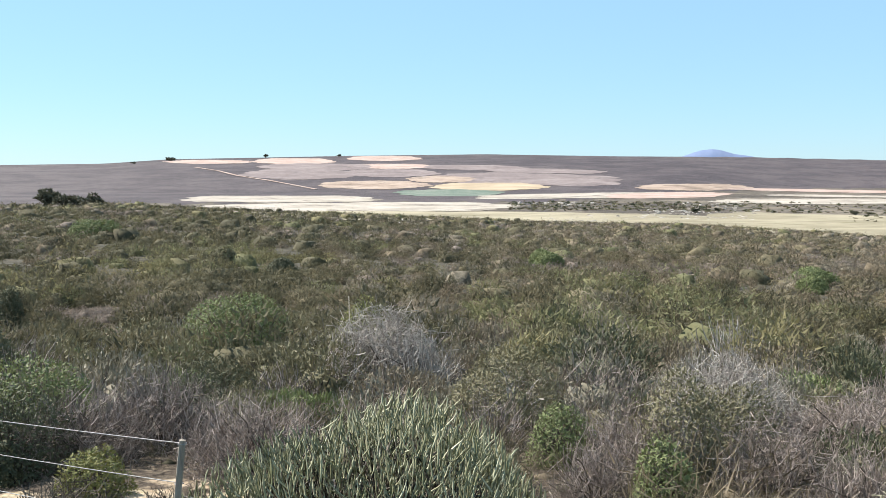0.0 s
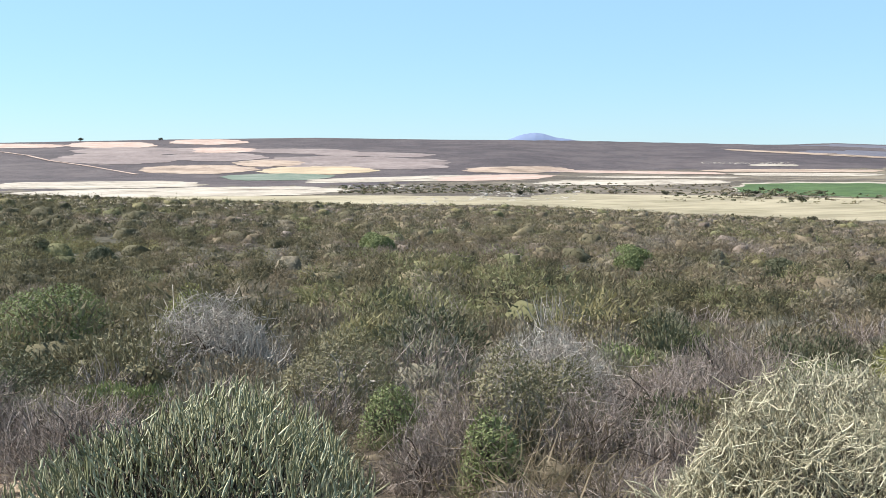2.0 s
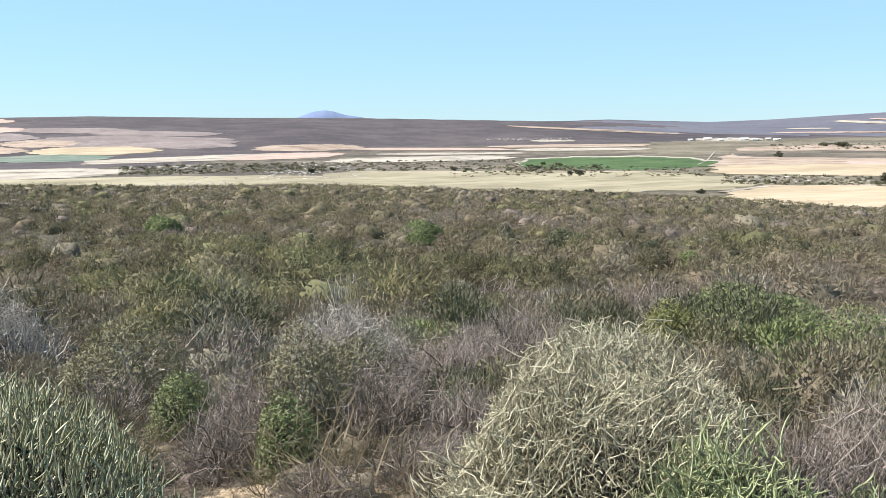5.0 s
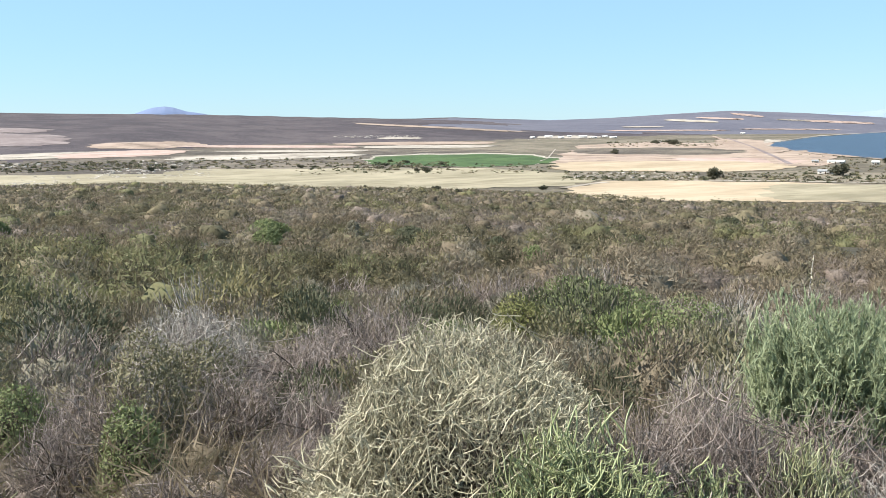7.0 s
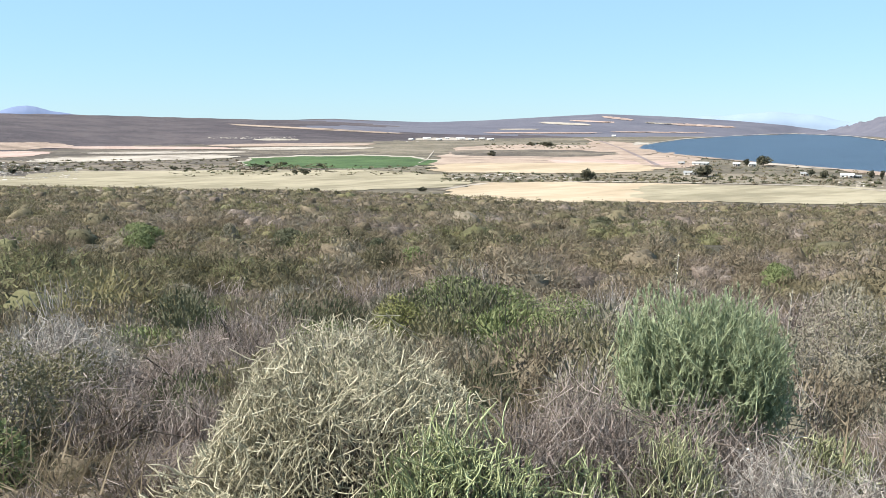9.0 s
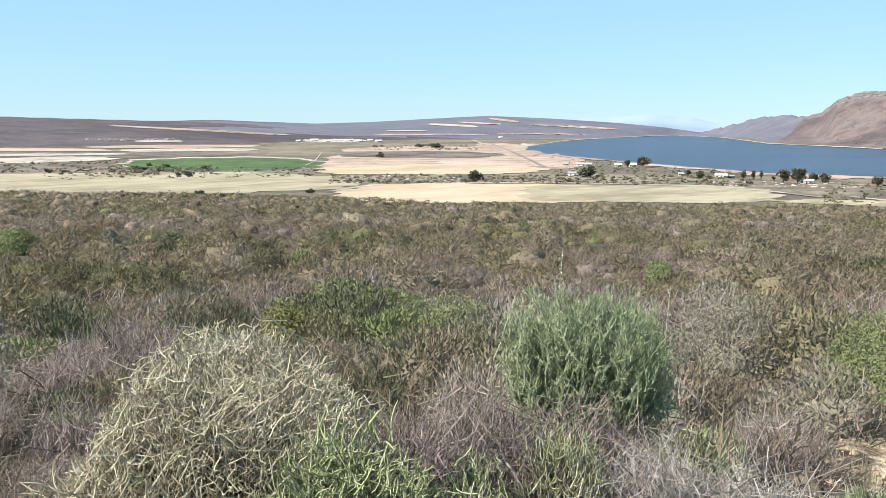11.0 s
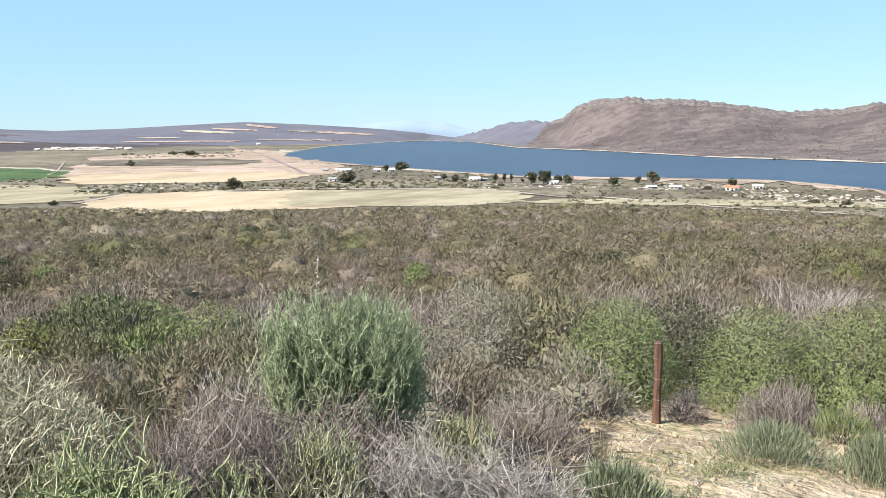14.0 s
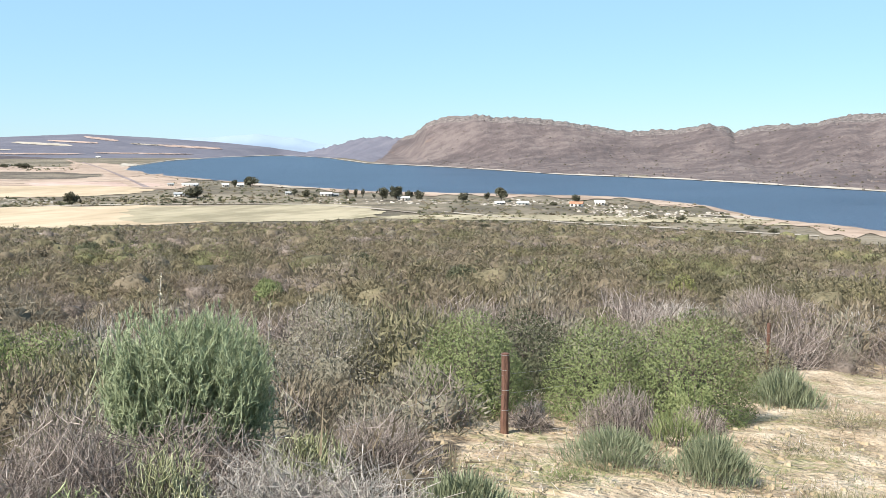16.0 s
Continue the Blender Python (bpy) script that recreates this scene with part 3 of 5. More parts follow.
M_BLUE_LEAF = mat("blue_green_needle", three((0.31, 0.36, 0.21), (0.54, 0.61, 0.37), (0.77, 0.84, 0.54), 0.25, 0.75), 4, translucent=0.42, island=0.3, rough=0.7)
M_BARK = mat("grey_bark", three((0.09, 0.07, 0.055), (0.17, 0.14, 0.115), (0.28, 0.24, 0.20)), 12, 0.9, 0.5, 60)
M_DEAD = mat("bleached_twig", three((0.30, 0.26, 0.23), (0.54, 0.48, 0.43), (0.78, 0.71, 0.64), 0.2, 0.8), 10, 0.9, island=0.7)
M_TUFT = mat("grey_green_tuft_leaf", three((0.19, 0.22, 0.125), (0.32, 0.355, 0.215), (0.47, 0.50, 0.33), 0.25, 0.75), 4, translucent=0.3, island=0.3, rough=0.7)
M_MAUVE_TWIG = mat("mauve_dry_twig", three((0.20, 0.16, 0.138), (0.38, 0.31, 0.275), (0.60, 0.51, 0.455), 0.2, 0.8), 10, 0.9, island=0.7)
M_STEM_GREY = mat("grey_green_succulent_stem", three((0.24, 0.245, 0.13), (0.42, 0.415, 0.25), (0.62, 0.60, 0.41), 0.2, 0.8), 14, 0.5, island=0.8)
M_STEM_STRAW = mat("straw_succulent_stem", three((0.31, 0.28, 0.185), (0.56, 0.51, 0.35), (0.84, 0.77, 0.56), 0.2, 0.8), 14, 0.5, island=0.9)
M_STEM_GREEN = mat("bright_green_succulent_stem", three((0.25, 0.28, 0.13), (0.42, 0.465, 0.225), (0.62, 0.66, 0.37), 0.2, 0.8), 14, 0.5, island=0.8)
M_STEM_YELLOW = mat("yellow_green_succulent_stem", three((0.26, 0.275, 0.14), (0.44, 0.45, 0.25), (0.62, 0.62, 0.40), 0.2, 0.8), 14, 0.5, island=0.8)
# woody colour darkened to hold the shade inside bushes and low brush
M_STEM_WOOD_SHADED = mat("shade_dark_stem_wood", three((0.075, 0.062, 0.048), (0.163, 0.138, 0.106), (0.300, 0.250, 0.200), 0.2, 0.8), 14, 0.9, island=0.6)


def part(name, data, material, parent, label="", flat=True):
    v, f = data
    ob = mesh_object(name, v, f, material, None, not flat, parent)
    if label:
        ob["label"] = label
    if name in ("branchwork", "leaf_tuft", "stem_cluster", "seed_head"):
        ob["kind"] = "stuff"
    return ob


def unit(v):
    return v / np.maximum(np.linalg.norm(v, axis=-1, keepdims=True), 1e-9)


def tubes(paths, radii, sides=4):
    """Tapered tubes along paths (n, k, 3) with radii (n, k), closed by their taper."""
    n, k, _ = paths.shape
    tang = unit(np.gradient(paths, axis=1))
    ref = np.where(np.abs(tang[..., 2:3]) > 0.9, np.array([1.0, 0, 0]), np.array([0, 0, 1.0]))
    u = unit(np.cross(tang, ref))
    w = np.cross(tang, u)
    ang = np.arange(sides) * 2 * math.pi / sides
    ring = u[:, :, None] * np.cos(ang)[:, None] + w[:, :, None] * np.sin(ang)[:, None]
    v = paths[:, :, None] + ring * radii[:, :, None, None]
    i, j, s = np.meshgrid(np.arange(n), np.arange(k - 1), np.arange(sides), indexing="ij")
    base = (i * k + j) * sides
    s2 = (s + 1) % sides
    f = np.stack([base + s, base + s2, base + sides + s2, base + sides + s], -1).reshape(-1, 4)
    return v.reshape(-1, 3), f


def join(*meshes):
    vs, fs, o = [], [], 0
    for v, f in meshes:
        vs.append(v)
        fs.append(f + o)
        o += len(v)
    return np.concatenate(vs), np.concatenate(fs)


def leaves(pos, direction, length, width, fold=0.25):
    """Kite-shaped leaves at pos, pointing along direction."""
    n = len(pos)
    d = unit(direction)
    side = unit(np.cross(d, RNG.normal(size=(n, 3))))
    up = np.cross(side, d)
    L, W = np.broadcast_to(length, n)[:, None], np.broadcast_to(width, n)[:, None]
    v = np.stack([pos, pos + d * L * 0.45 + side * W * 0.5 + up * W * fold, pos + d * L, pos + d * L * 0.45 - side * W * 0.5 + up * W * fold], 1)
    return v.reshape(-1, 3), np.arange(n * 4).reshape(n, 4)


def blades_of(pos, direction, length, width, facing=None):
    """Three-cornered leaf blades, one triangle each; facing: the way that their faces look, more or less."""
    n = len(pos)
    way = unit(direction)
    side = unit(np.cross(way, RNG.normal(size=(n, 3)) if facing is None else facing + RNG.normal(size=(n, 3)) * 0.25))
    L, W = length[:, None], width[:, None]
    v = np.stack([pos - side * W * 0.5, pos + side * W * 0.5, pos + way * L], 1)
    return v.reshape(-1, 3), np.arange(n * 3).reshape(n, 3)


def dome_points(n, radius, tall, inner=0.6, low=0.12, lumps=6, rough=0.25):
    """Points near the skin of a lumpy dome, and the outward way at each."""
    d = unit(RNG.normal(size=(n, 3)))
    d[:, 2] = np.abs(d[:, 2]) * 1.0
    d = unit(d)
    lump = unit(RNG.normal(size=(lumps, 3)) + [0, 0, 0.4])
    bulge = 1 - rough + rough * np.max(np.clip(d @ lump.T, 0, 1) ** 3, axis=1)
    k = (inner + (1 - inner) * RNG.random(n) ** 0.6) * bulge
    p = d * np.stack([radius * k, radius * k, tall * k], -1)
    # skirts keep their width towards the ground
    p[:, 2] = np.maximum(p[:, 2], low * tall * RNG.random(n))
    return p, d


def crowns(s, tall, around=10, up=4, inner=0.82):
    """Lumpy closed crowns of leaf mass, one for each size in s: vertices (n, k, 3) and triangles."""
    n = len(s)
    ph = np.linspace(0, 1.75, up + 1)[1:]
    th = np.arange(around) * 2 * math.pi / around
    P, T = np.meshgrid(ph, th, indexing="ij")
    T = T.ravel()[None] + RNG.uniform(0, 6.28, (n, 1))
    P = P.ravel()[None] + RNG.normal(size=(n, up * around)) * 0.35 / up
    T = T + RNG.normal(size=T.shape) * 1.2 / around
    a = RNG.uniform(0, 6.28, (n, 4))
    k = inner * (1 + 0.20 * np.sin(3 * T + a[:, :1]) * np.sin(2.6 * P + a[:, 1:2]) + 0.13 * np.sin(7 * T + a[:, 2:3]) * np.sin(6 * P + a[:, 3:]) + 0.09 * RNG.normal(size=T.shape))
    S, H = np.asarray(s, float)[:, None], np.asarray(tall, float)[:, None]
    side = np.sin(np.minimum(P, 1.62)) ** 0.8
    v = np.stack([S * k * side * np.cos(T), S * k * side * np.sin(T), H * k * np.cos(P)], -1)
    v = np.concatenate([v, np.stack([0 * H, 0 * H, H * inner], -1)], 1)
    f = []
    for i in range(around):
        j = (i + 1) % around
        f.append((up * around, i, j))
        for r in range(up - 1):
            q = r * around
            f += [(q + i, q + around + i, q + around + j), (q + i, q + around + j, q + j)]
    f = np.array(f)
    return v, (f[None] + (np.arange(n) * (up * around + 1))[:, None, None]).reshape(-1, 3)


def stem_paths(n, radius, tall, length, upward=0.6, curl=0.5, k=5, inner=0.45, rough=0.25):
    """Curved stems that end near the skin of a dome."""
    end, out = dome_points(n, radius, tall, inner, rough=rough)
    way = unit(out * (1 - upward) + np.array([0, 0, 1.0]) * upward + RNG.normal(size=(n, 3)) * 0.22)
    L = length * (0.6 + 0.8 * RNG.random((n, 1)))
    bend = RNG.normal(size=(n, 3)) * curl
    t = np.linspace(-1, 0, k)
    p = end[:, None] + way[:, None] * (t[:, None] * L[:, None]) + bend[:, None] * (t ** 2)[:, None] * L[:, None] * 0.5
    wig = RNG.normal(size=(n, k, 3)) * curl * 0.06 * L[:, None]
    p = p + wig
    p[..., 2] = np.maximum(p[..., 2], 0.01)
    return p


def limb_paths(n, radius, tall, k=5, spread=0.9):
    """Main limbs from the foot of a plant outwards."""
    d = unit(RNG.normal(size=(n, 3)) * [1, 1, 0.5] + [0, 0, 0.55])
    d[:, 2] = np.abs(d[:, 2])
    end = d * np.stack([np.full(n, radius), np.full(n, radius), np.full(n, tall)], -1) * (spread * (0.6 + 0.4 * RNG.random((n, 1))))
    t = np.linspace(0, 1, k)
    start = RNG.normal(size=(n, 3)) * [0.05, 0.05, 0] * radius
    p = start[:, None] * (1 - t)[:, None] + end[:, None] * t[:, None] + RNG.normal(size=(n, k, 3)) * 0.05 * radius * t[:, None]
    p[..., 2] += (np.sin(t * math.pi) * 0.12 * tall)[None]
    p[:, 0, 2] = -0.03
    return p


def taper(n, k, r0, r1):
    return np.linspace(r0, r1, k)[None] * (0.75 + 0.5 * RNG.random((n, 1)))


STAND = np.array([[-20, 0, 0], [32, 0.05, 0], [52, 0.055, -0.06], [62, 0.02, -0.13], [70, -0.008, -0.166]]).T


def foot(az, r, sink=0.02):
    x = r * math.sin(radians(az)) + float(np.interp(az, STAND[0], STAND[1]))
    y = r * math.cos(radians(az)) + float(np.interp(az, STAND[0], STAND[2]))
    return x, y, float(ground_z(x, y)) - sink


def plant(name, az, r, label, category="shrub", turn=None, group=""):
    e = new(name)
    e.empty_display_size = 0.2
    x, y, z = foot(az, r)
    e.matrix_basis = pose(x, y, z, 0, 0, RNG.uniform(0, 360) if turn is None else turn)
    return tagged(e, label, category, group)


def euphorbia(az, r, radius, tall, n, mat_out, label, upward=0.65, curl=0.4, length=0.34, thick=0.0075, woody=0.45, rough=0.25, inner=0.6, singles=0):
    e = plant("succulent_bush", az, r, label, "succulent bush")
    p = stem_paths(n, radius, tall, length, upward, curl, 5, inner, rough)
    part("crown", tubes(p, taper(n, 5, thick * 0.9, thick * 0.75) * np.array([1, 1, 1, 0.95, 0.35]), 4 if n < 1000 else 3), mat_out, e)
    if singles:
        shapes = []
        for g in range(6):
            t = np.linspace(0, 1, 6)
            bend = RNG.normal(size=2) * (0.15 + 0.25 * curl)
            path = np.stack([bend[0] * t ** 2 * length, bend[1] * np.sin(t * 2.2) * 0.5 * length, t * length * (1.15 - 0.25 * min(curl, 1))], -1)
            v_, f_ = tubes(path[None], np.array([[1, 1, 1, 0.97, 0.9, 0.4]]) * thick, 6)
            me = bpy.data.meshes.new("stem")
            me.from_pydata(v_.tolist(), [], f_.tolist())
            me.materials.append(mat_out)
            shapes.append(me)
        ends, out = dome_points(singles, radius * 1.01, tall * 1.01, 0.93, rough=rough)
        for g in range(singles):
            way = unit(out[g] * (1 - upward) + np.array([0, 0, 1.0]) * upward + RNG.normal(size=3) * 0.18)
            at0 = ends[g] - way * length * 0.95
            at0[2] = max(at0[2], 0.02)
            st = new("stem", shapes[g % 6])
            st.parent = e
            st.matrix_basis = Matrix.Translation(at0.tolist()) @ Vector(way.tolist()).to_track_quat("Z", "Y").to_matrix().to_4x4() @ pose(0, 0, 0, 0, 0, RNG.uniform(0, 360))
    # inner stems are coloured dark, so gaps under the crown look shaded
    m = int(n * woody)
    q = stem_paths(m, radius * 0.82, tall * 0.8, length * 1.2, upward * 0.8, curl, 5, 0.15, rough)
    part("inner_growth", tubes(q, taper(m, 5, thick * 0.9, thick * 0.6), 3), M_STEM_WOOD_SHADED, e, "woody inner stems, coloured dark for the shade between")
    b = limb_paths(40, radius * 0.7, tall * 0.66)
    part("branchwork", tubes(b, taper(40, 5, thick * 2.0, thick)), M_BARK, e, "grey woody branches")
    return e


def dry_brush(az, r, radius, tall, n, material, label, length=0.4, thick=0.0045, upward=0.25, curl=0.7, name="dry_bush", group=""):
    e = plant(name, az, r, label, "dry shrub", group=group)
    k, near_by = (4, True) if r < 7 else (4 if r < 18 else 3, False)
    n = int(n * (1.5 if near_by else 1.0))
    p = stem_paths(n, radius, tall, length * (0.72 if near_by else 0.85), upward, curl * 1.2, k, 0.4, 0.3)
    thick = thick * (0.72 if near_by else 0.85)
    part("twig_crown", tubes(p, taper(n, k, thick, thick * 0.4), 3), material, e)
    b = limb_paths(36, radius * 0.95, tall * 0.95)
    part("branchwork", tubes(b, taper(36, 5, thick * 2.4, thick)), M_BARK, e, "dark grey branches")
    return e


def leafy_mesh(radius, tall, n, size, wide=0.5, rough=0.3, inner=0.62):
    n = int(n * 1.9)
    p, w_ = dome_points(n, radius, tall, inner, 0.2, 10, rough)
    way = unit(np.cross(w_, RNG.normal(size=w_.shape)) + w_ * 0.6 + RNG.normal(size=w_.shape) * 0.3 + [0, 0, 0.3])
    L = size * 0.8 * RNG.uniform(0.6, 1.4, n)
    mass, mf = crowns([radius * 0.9], [tall * 0.92], 14, 5, 0.38)
    return join((mass[0], mf), blades_of(p - way * L[:, None] * 0.5, way, L, L * (0.35 + 0.4 * wide), w_))


def leafy_bush(az, r, radius, tall, n, size, material, label, wide=0.5, twig=M_BARK, rough=0.3, name="leafy_bush"):
    e = plant(name, az, r, label)
    part("foliage", leafy_mesh(radius, tall, n, size, wide, rough), material, e)
    b = limb_paths(30, radius * 0.9, tall * 0.9)
    s = stem_paths(160, radius * 1.0, tall * 1.03, 0.4, 0.5, 0.4, 4, 0.5, rough)
    part("branchwork", join(tubes(b, taper(30, 5, 0.018, 0.006), 3), tubes(s, taper(160, 4, 0.005, 0.002), 3)), twig, e, "grey twigs and branches")
    return e


def needle_bush(az, r, radius, tall, shoots, material, label, low=0.45, length=0.045):
    """Fine upright shoots set with needles over a dry skirt."""
    e = plant("needle_bush", az, r, label)
    k = 6
    p = stem_paths(shoots, radius, tall * (1 - low), 0.24, 0.72, 0.35, k, 0.6, 0.6)
    p[..., 2] += tall * low * (1 - 0.4 * RNG.random((shoots, 1)))
    m = 28
    t = RNG.random((shoots, m)) ** 0.6
    i = np.minimum((t * (k - 1)).astype(int), k - 2)
    fr_ = (t * (k - 1) - i)[..., None]
    row = np.arange(shoots)[:, None]
    pos = p[row, i] * (1 - fr_) + p[row, i + 1] * fr_
    tang = unit(p[row, i + 1] - p[row, i])
    way = tang + RNG.normal(size=pos.shape) * 0.42
    n = shoots * m
    part("foliage", blades_of(pos.reshape(n, 3), way.reshape(n, 3), length * (0.7 + 0.6 * RNG.random(n)), np.full(n, 0.0075), np.repeat(unit(p[:, -1] - [0, 0, tall * low * 0.7]) + [0, 0, 0.8], m, axis=0)), material, e)
    part("shoot_growth", tubes(p, taper(shoots, k, 0.004, 0.002), 3), M_BLUE_LEAF, e)
    q = stem_paths(1500, radius * 1.25, tall * (low + 0.1), 0.34, 0.25, 0.8, 5, 0.5)
    part("dry_skirt", tubes(q, taper(1500, 5, 0.004, 0.002), 3), M_MAUVE_TWIG, e, "dry grey-mauve lower twigs")
    b = limb_paths(30, radius * 0.8, tall * 0.8)
    part("branchwork", tubes(b, taper(30, 5, 0.014, 0.005)), M_BARK, e)
    return e


# the large succulents by the fence
euphorbia(-5.0, 4.8, 1.17, 1.32, 4600, M_STEM_GREY, "dense grey-green pencil-stemmed succulent bush beside the fence", 0.7, 0.4, 0.115, 0.0056, rough=0.3, inner=0.8, woody=0.9, singles=280)
euphorbia(31.2, 4.9, 1.32, 1.47, 11000, M_STEM_STRAW, "straw-coloured tangled succulent bush with curling stems", 0.34, 1.25, 0.105, 0.0034, rough=0.42, inner=0.76, woody=0.45, singles=280)
euphorbia(24.0, 4.45, 0.62, 0.72, 2600, M_STEM_STRAW, "low straw-coloured toe of curling succulent stems", 0.28, 1.25, 0.105, 0.0038, rough=0.32, inner=0.74, woody=0.45)
euphorbia(40.6, 4.2, 0.58, 1.08, 1900, M_STEM_GREEN, "bright green curling succulent growing through dry brush", 0.42, 0.9, 0.17, 0.0042, singles=120)
euphorbia(47.3, 4.6, 0.42, 0.78, 700, M_STEM_GREEN, "sparse green succulent stems among grey brush", 0.4, 0.9, 0.15, 0.0042)
euphorbia(53.5, 4.9, 0.42, 0.86, 1300, M_STEM_YELLOW, "yellow-green upright succulent in dry brush", 0.55, 0.55, 0.13, 0.0042)
euphorbia(61.2, 5.7, 0.46, 0.95, 1500, M_STEM_YELLOW, "pale yellow-green succulent clump beside bare sand", 0.4, 0.8, 0.13, 0.0045)
euphorbia(-22.0, 3.2, 0.34, 0.30, 160, M_STEM_GREY, "low grey-green succulent sprig under the fence", 0.6, 0.5, 0.25, 0.006)
euphorbia(8.6, 4.5, 0.42, 0.62, 150, M_STEM_STRAW, "sparse straw-coloured succulent stems beside the dense bush", 0.75, 0.35, 0.4, 0.0075)
# dry brush in front and between
dry_brush(47.2, 5.1, 0.62, 1.18, 1500, M_MAUVE_TWIG, "grey-mauve tangle of dry twigs between succulents")
dry_brush(41.5, 3.75, 0.55, 0.55, 1100, M_MAUVE_TWIG, "low grey-mauve dry brush below the green succulent")
dry_brush(54.0, 4.3, 0.62, 0.62, 1500, M_DEAD, "low tangle of bleached grey dry twigs")
dry_brush(64.5, 5.0, 0.78, 0.72, 2100, M_DEAD, "pale bleached tangle of dry twigs at the sand's edge", 0.36, 0.0045, 0.12, 1.0)
dry_brush(58.5, 5.2, 0.5, 0.7, 900, M_MAUVE_TWIG, "grey dry brush under the needle bush")
dry_brush(66.0, 7.9, 0.85, 0.62, 1500, M_MAUVE_TWIG, "mauve-brown dry twiggy bush beside bare sand", 0.3, 0.004, 0.5, 0.5)
dry_brush(81.3, 10.2, 0.62, 0.66, 1300, M_MAUVE_TWIG, "mauve-grey dry bush in front of green shrubs", 0.26, 0.0045, 0.6, 0.4)
dry_brush(86.0, 10.9, 0.5, 0.42, 700, M_MAUVE_TWIG, "low mauve-grey dry bush at a green shrub's foot", 0.22, 0.0045, 0.6, 0.4)
dry_brush(75.6, 10.6, 0.45, 0.42, 500, M_MAUVE_TWIG, "low dry twigs at the foot of a post", 0.22, 0.0045, 0.5, 0.5)
dry_brush(17.5, 11.2, 1.25, 1.42, 3200, M_DEAD, "bleached grey bush of bare branching twigs", 0.26, 0.005, 0.4, 0.9)
dry_brush(23.5, 10.5, 1.1, 1.1, 2200, M_MAUVE_TWIG, "mauve-grey bush of bare branching twigs", 0.27, 0.005, 0.35, 0.9)
dry_brush(28.0, 12.5, 1.5, 1.35, 2200, M_MAUVE_TWIG, "mauve-grey thicket of bare twigs", 0.45, 0.006, 0.45, 0.5)
dry_brush(-3.4, 16.5, 1.65, 1.8, 3600, M_DEAD, "large bleached dead bush with crooked branches", 0.27, 0.008, 0.2, 1.5)
dry_brush(90.0, 27.0, 2.0, 2.0, 2600, M_MAUVE_TWIG, "large grey-mauve thicket of bare twigs", 0.6, 0.012, 0.45, 0.5)
dry_brush(84.0, 26.0, 1.5, 1.6, 1500, M_DEAD, "pale grey thicket of bare twigs", 0.5, 0.011, 0.45, 0.5)
dry_brush(97.5, 24.0, 1.6, 1.6, 1500, M_MAUVE_TWIG, "grey-mauve thicket of bare twigs above the track", 0.5, 0.011, 0.45, 0.5)
dry_brush(9.5, 7.4, 0.55, 0.72, 900, M_MAUVE_TWIG, "dark mauve dry bush beside the fence", 0.3, 0.004, 0.4, 0.6)
dry_brush(22.0, 6.6, 0.7, 0.45, 1000, M_MAUVE_TWIG, "low mauve-brown dry brush over sand", 0.3, 0.004, 0.3, 0.7)
dry_brush(15.5, 5.9, 0.5, 0.42, 600, M_MAUVE_TWIG, "low mauve-brown dry brush beside the fence", 0.3, 0.004, 0.3, 0.7)
# shade is coloured in here with the dark stem material
dry_brush(-22.0, 5.6, 0.6, 0.45, 900, M_STEM_WOOD_SHADED, "low brush under the fence, shade put in its dark colour", 0.3, 0.004, 0.3, 0.7)
dry_brush(-11.5, 9.2, 0.95, 0.95, 1500, M_MAUVE_TWIG, "dark mauve-grey bush behind the fence", 0.35, 0.005, 0.4, 0.6)
dry_brush(-17.0, 11.5, 1.2, 1.15, 1500, M_MAUVE_TWIG, "dark mauve-grey bush behind bare sand", 0.4, 0.006, 0.4, 0.6)
dry_brush(51.0, 5.0, 0.6, 1.0, 1500, M_MAUVE_TWIG, "grey-mauve dry brush between succulents", 0.3, 0.004, 0.25, 0.8)
dry_brush(59.2, 4.9, 0.6, 0.86, 1500, M_DEAD, "bleached grey dry brush beside succulents", 0.3, 0.004, 0.25, 0.8)
dry_brush(44.4, 4.75, 0.5, 1.02, 1200, M_MAUVE_TWIG, "grey-mauve dry brush behind the green succulent", 0.3, 0.004, 0.3, 0.7)
dry_brush(36.5, 4.0, 0.5, 0.62, 1000, M_STEM_WOOD_SHADED, "dark dry brush at a succulent's foot", 0.3, 0.004, 0.25, 0.8)
dry_brush(48.5, 4.1, 0.5, 0.62, 1000, M_MAUVE_TWIG, "low grey-mauve brush below the succulents", 0.3, 0.004, 0.25, 0.8)
dry_brush(59.5, 4.2, 0.5, 0.55, 1200, M_DEAD, "low bleached grey brush at the slope's top", 0.3, 0.004, 0.25, 0.8)
dry_brush(11.5, 8.6, 0.8, 0.95, 1500, M_MAUVE_TWIG, "dense mauve-grey bush of bare twigs", 0.35, 0.005, 0.45, 0.6)
dry_brush(20.0, 8.4, 0.85, 0.9, 1700, M_MAUVE_TWIG, "mauve-grey twiggy bush above bare sand", 0.3, 0.0045, 0.4, 0.9)
dry_brush(25.0, 7.6, 0.6, 0.75, 1000, M_MAUVE_TWIG, "mauve-grey twiggy bush behind succulents", 0.3, 0.005, 0.45, 0.6)
# next two brushes have shade in their colour, darkening the left
dry_brush(-24.0, 7.0, 0.7, 0.6, 1200, M_STEM_WOOD_SHADED, "twiggy brush behind the fence, shade put in its dark colour", 0.3, 0.005, 0.35, 0.7)
dry_brush(-16.0, 7.2, 0.55, 0.42, 900, M_STEM_WOOD_SHADED, "low brush over bare sand, coloured dark for shade", 0.3, 0.004, 0.35, 0.7)
